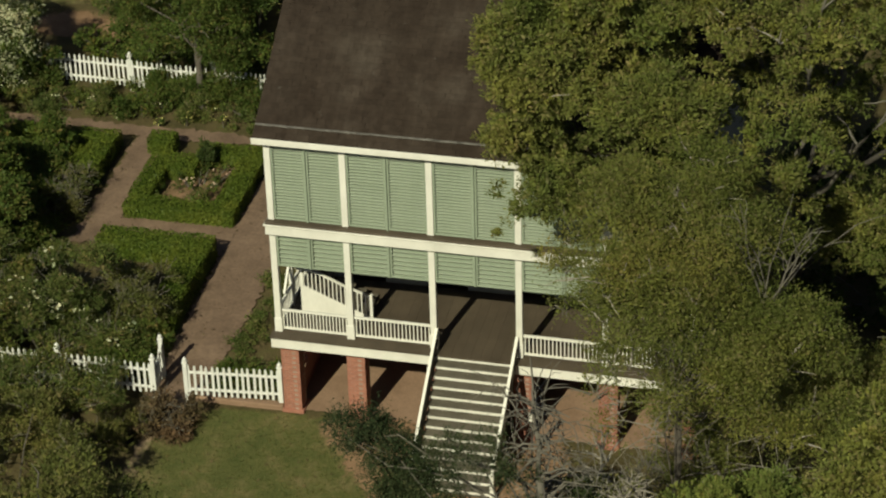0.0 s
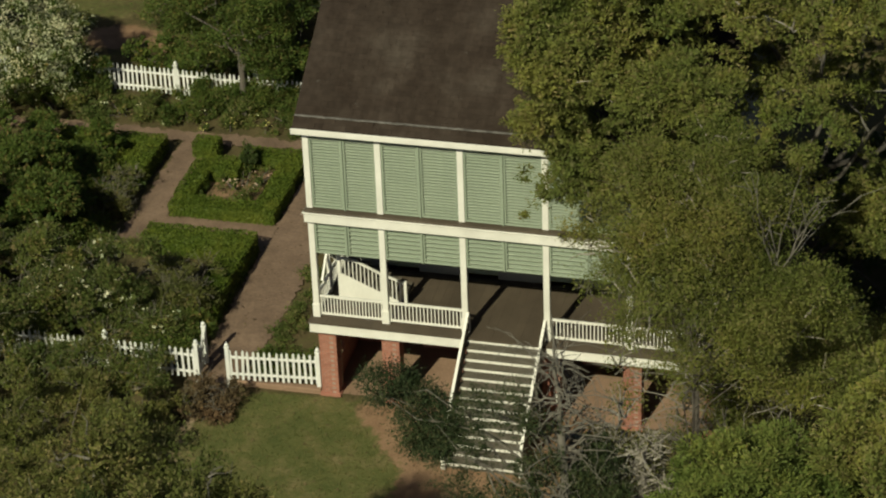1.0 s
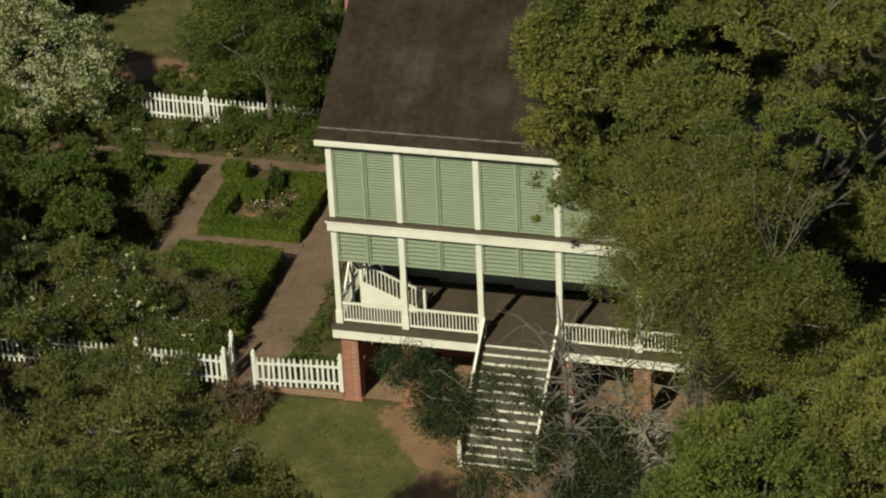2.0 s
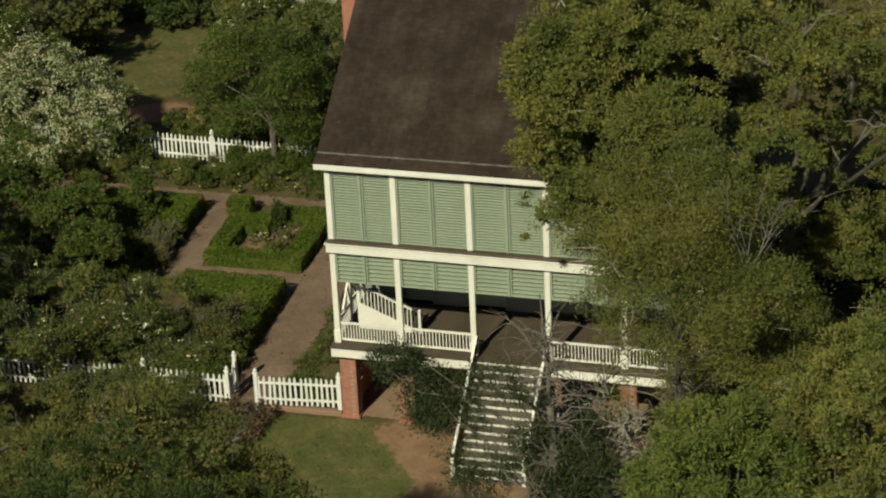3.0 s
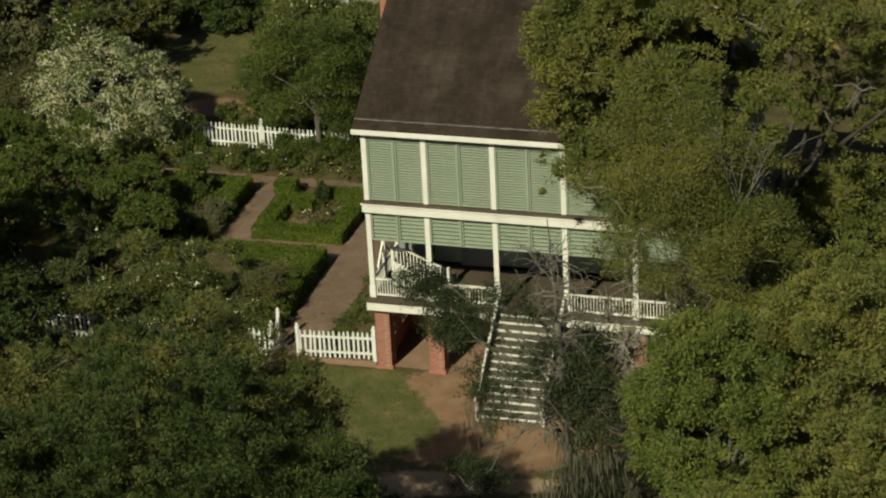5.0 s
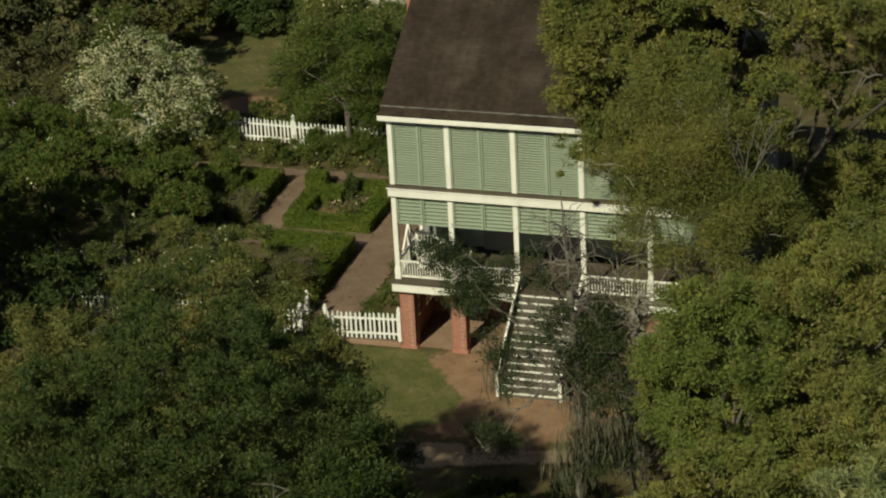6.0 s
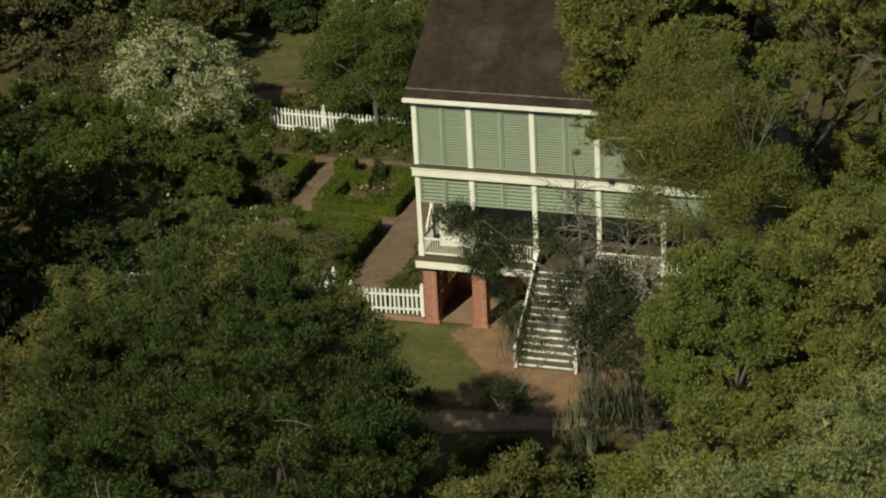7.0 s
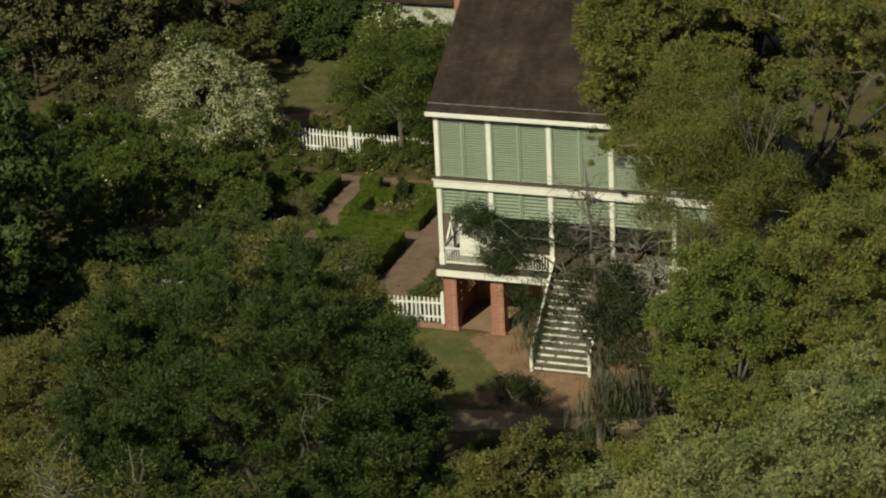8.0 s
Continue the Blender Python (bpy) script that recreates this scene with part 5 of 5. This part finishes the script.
# added dark-leaved mass that stands in for the deep shade under the oak
bush("dark_shrub", "dark undergrowth added in place of shade beneath the big oak", ground_blobs(12.4, 19.5, 4.5, 13.5, 70, 0.3, 2.4, 0.6, 1.1), 36000, 0.08, L_DEEP)

# woods round the garden
def woods(name, x0, x1, y0, y1, n, h, mat, count, leaf, label):
    x, y = rng.uniform(x0, x1, n), rng.uniform(y0, y1, n)
    bl = [shell_blobs((a, b, h * rng.uniform(0.55, 0.7)), (2.6, 2.6, h * 0.5), 18, 0.7, 1.3, -0.95, 0.4) for a, b in zip(x, y)]
    o = np.array((x.mean(), y.mean(), 0.0))
    p, nn, s, a, k = sprays(np.vstack(bl), count, leaf, 0.42, 40)
    ob = thing(name, label, "woods", tuple(o))
    tagged(ob, kind="stuff")
    put("foliage", leaves("foliage", p - o, nn, s, mat, 0.6, None, k), ob)
    V, F = tubes([limb((a - o[0], b - o[1], 0), (a - o[0], b - o[1], h * 0.4), 0.12, 0.05, 0.02, 5) for a, b in zip(x, y)], 6)
    put("trunks", np_mesh("trunks", V, F, M_BARK, True), ob)


woods("far_woods", -40.9, -19.9, 32.6, 43.6, 20, 8.0, L_MOSSY, 50000, 0.12, "mossy woods behind the garden lawn")
woods("far_woods", -36.3, -20.8, -4.2, 10.8, 13, 7.5, L_DEEP, 24000, 0.13, "dark trees beside the garden")
woods("far_woods", -38.0, -22.5, 12.0, 26.0, 13, 7.0, L_MOSSY, 34000, 0.11, "olive green mossy trees beside the garden")
# added trees, mostly out of view, that keep sun off the left shrubs
woods("far_woods", -20.5, -14.6, -14.4, -5.4, 15, 11.5, L_DEEP, 36000, 0.15, "tall trees mostly out of view, added to shade the garden's left")
woods("far_woods", -34.3, -19.8, 18.5, 28.5, 12, 6.5, L_MOSSY, 36000, 0.11, "olive green wood edge behind the garden")
woods("far_woods", -19.5, -2.5, 36.7, 46.7, 14, 7.5, L_BUSH, 24000, 0.13, "green woods behind the house")
woods("far_woods", 12.9, 30.9, 14.3, 40.3, 16, 9.0, L_OAK, 16000, 0.16, "oak woods beside the house")
woods("far_woods", -26.5, -9.5, -30.5, -18.5, 12, 6.5, L_DEEP, 20000, 0.13, "dark trees beyond the fence")
bush("dark_shrub", "dark leafy shrub behind the white picket fence", ground_blobs(-9.6, -6.6, 18.0, 19.6, 16, 0.3, 1.2, 0.4, 0.7), 14000, 0.07, L_DEEP)
bush("dark_shrub", "dark leafy shrub hiding the white picket fence", ground_blobs(-24.19, -17.29, 12.79, 15.19, 46, 0.4, 1.9, 0.4, 0.7), 36000, 0.07, L_BUSH)
bush("dark_shrub", "rounded shrub at the lawn edge", ground_blobs(-12.6, -9.4, 22.6, 27.2, 24, 0.4, 2.0, 0.5, 0.9), 24000, 0.07, L_BUSH)
bush("dark_shrub", "tall shrub at the lawn edge", ground_blobs(-20.59, -17.69, 20.15, 27.15, 22, 0.4, 2.6, 0.6, 1.0), 22000, 0.08, L_OLIVE)
bush("dark_shrub", "leafy green shrubs behind the garden tree", ground_blobs(-10.2, -5.4, 18.6, 22.4, 46, 0.5, 4.2, 0.5, 0.9), 46000, 0.06, L_SCRUB)
bush("dark_shrub", "loose green shrub beside the far lawn", ground_blobs(-12.4, -9.8, 20.4, 23.6, 20, 0.4, 1.9, 0.4, 0.7), 18000, 0.06, L_SCRUB)
bush("dark_shrub", "dark leafy shrubs at the back of the far lawn", ground_blobs(-20.5, -11.0, 28.6, 31.0, 50, 0.3, 1.7, 0.5, 0.9), 30000, 0.08, L_DEEP)
bush("dark_shrub", "mossy olive shrubs beside the far lawn", ground_blobs(-24.0, -18.6, 17.2, 24.0, 50, 0.4, 2.6, 0.5, 0.9), 44000, 0.065, L_MOSSY, 120, L_WHITE, 0.06)
bush("dark_shrub", "mossy shrub overgrowing the far end of the fence", ground_blobs(-23.5, -18.4, 14.6, 17.2, 36, 0.4, 1.9, 0.45, 0.8), 30000, 0.065, L_MOSSY)
bush("flowering_shrub", "loose shrub with scattered white blossom behind the larger one", mound((-19.2, 19.8, 2.4), (1.9, 1.4, 1.9), 46, 0.3, 0.55, -0.4), 18000, 0.05, L_BUSH, 1500, L_WHITE, 0.04)
bush("dark_shrub", "low shrub beside the blossoming shrub", ground_blobs(-19.0, -16.2, 17.2, 19.4, 22, 0.3, 1.8, 0.4, 0.7), 18000, 0.06, L_BUSH)
woods("far_woods", 21.3, 33.3, -19.4, 6.6, 14, 8.0, L_OAK, 16000, 0.16, "oak woods on the far side of the yard")
bush("wood_edge", "shaded leafy undergrowth along the wood edge", ground_blobs(-37.58, -3.58, 31.27, 35.27, 90, 0.4, 2.6, 0.7, 1.3), 36000, 0.12, L_BUSH)

for x, y, z, h, n, sp in ((-21.0, 32.5, 4.6, 1.6, 420, 0.5), (-18.6, 32.6, 4.9, 1.5, 380, 0.45), (-24.5, 32.4, 4.4, 1.5, 380, 0.5), (-16.4, 33.4, 5.0, 1.4, 320, 0.4), (-27.5, 31.8, 4.4, 1.6, 380, 0.5)):
    moss("hanging_moss", (x, y, z), h, n, sp, "long grey moss hanging from the wood edge")

# grass and fallen leaves
m = 17000
p = np.stack((rng.uniform(-3.2, 3.3, m), rng.uniform(-5.8, -0.1, m), np.full(m, 0.03)), -1)
keep = (lawn_reach(p[:, 0], p[:, 1]) < 1.0 + 0.08 * wobble(p[:, 0], p[:, 1], 1.6)) & (p[:, 0] < 0.55 - 0.80 * p[:, 1])
p = p[keep]
put("grass", leaves("grass", p, rng.normal(size=p.shape) * np.array((1, 1, 0.4)), rng.uniform(0.015, 0.035, len(p)), L_GRASS, 0.3), None, "short mown lawn grass", "grass", kind="stuff")
m = 5000
p = np.stack((rng.uniform(-16, 9, m), rng.uniform(-8, 15, m), np.zeros(m)), -1)
p = p[(p[:, 0] < -0.4) | (p[:, 1] < -0.4)]
p[:, 2] = gz(p[:, 0], p[:, 1]) + 0.06
put("fallen_leaves", leaves("fallen_leaves", p, rng.normal(size=p.shape) * 0.3 + np.array((0, 0, 1)), rng.uniform(0.02, 0.05, len(p)), L_LITTER, 0.6), None, "brown fallen leaves on paths and earth", "leaves", kind="stuff")

sign = thing("small_sign", "small white board on a thin post beside the stairs", "sign", (7.02, -0.99, 0.0))
part("sign_post", box_bm([(-0.025, 0.025, 0.0, 0.05, -0.1, 1.5)], 0.004), M_DARKWOOD, sign)
part("sign_board", box_bm([(-0.07, 0.07, -0.03, -0.002, 1.34, 1.60)], 0.004), M_WHITE, sign, "plain white board")

# whitewashed outbuilding beyond the garden
shed = thing("outbuilding", "mottled whitewashed outbuilding with a brown shingle roof behind the garden", "outbuilding", (-7.8, 25.6, 0.2))
# limewash that varies in patches from grey to off-white
M_LIMEWASH = surface("mottled_limewash", (0.20, 0.195, 0.16), (0.52, 0.50, 0.43), 3.2, 9, 0.9, 0.4, 0.008)
part("wall", box_bm([(-2.9, 3.0, -1.6, -1.45, -0.3, 4.75), (-2.9, 3.0, 1.45, 1.6, -0.3, 4.75), (-2.9, -2.75, -1.45, 1.45, -0.3, 4.75), (2.85, 3.0, -1.45, 1.45, -0.3, 4.75)], 0.006), M_LIMEWASH, shed, "mottled whitewashed wall")
prism("roof", [(-1.9, 4.72), (0.0, 5.9), (1.9, 4.72), (1.9, 4.82), (0.0, 6.02), (-1.9, 4.82)], "x", -3.1, 3.2, M_SHINGLE, shed, 0.0, label="brown shingle roof")
part("door", box_bm([(-0.5, 0.45, -1.63, -1.602, -0.1, 1.95)], 0.006), M_GREEND, shed, "green plank door")
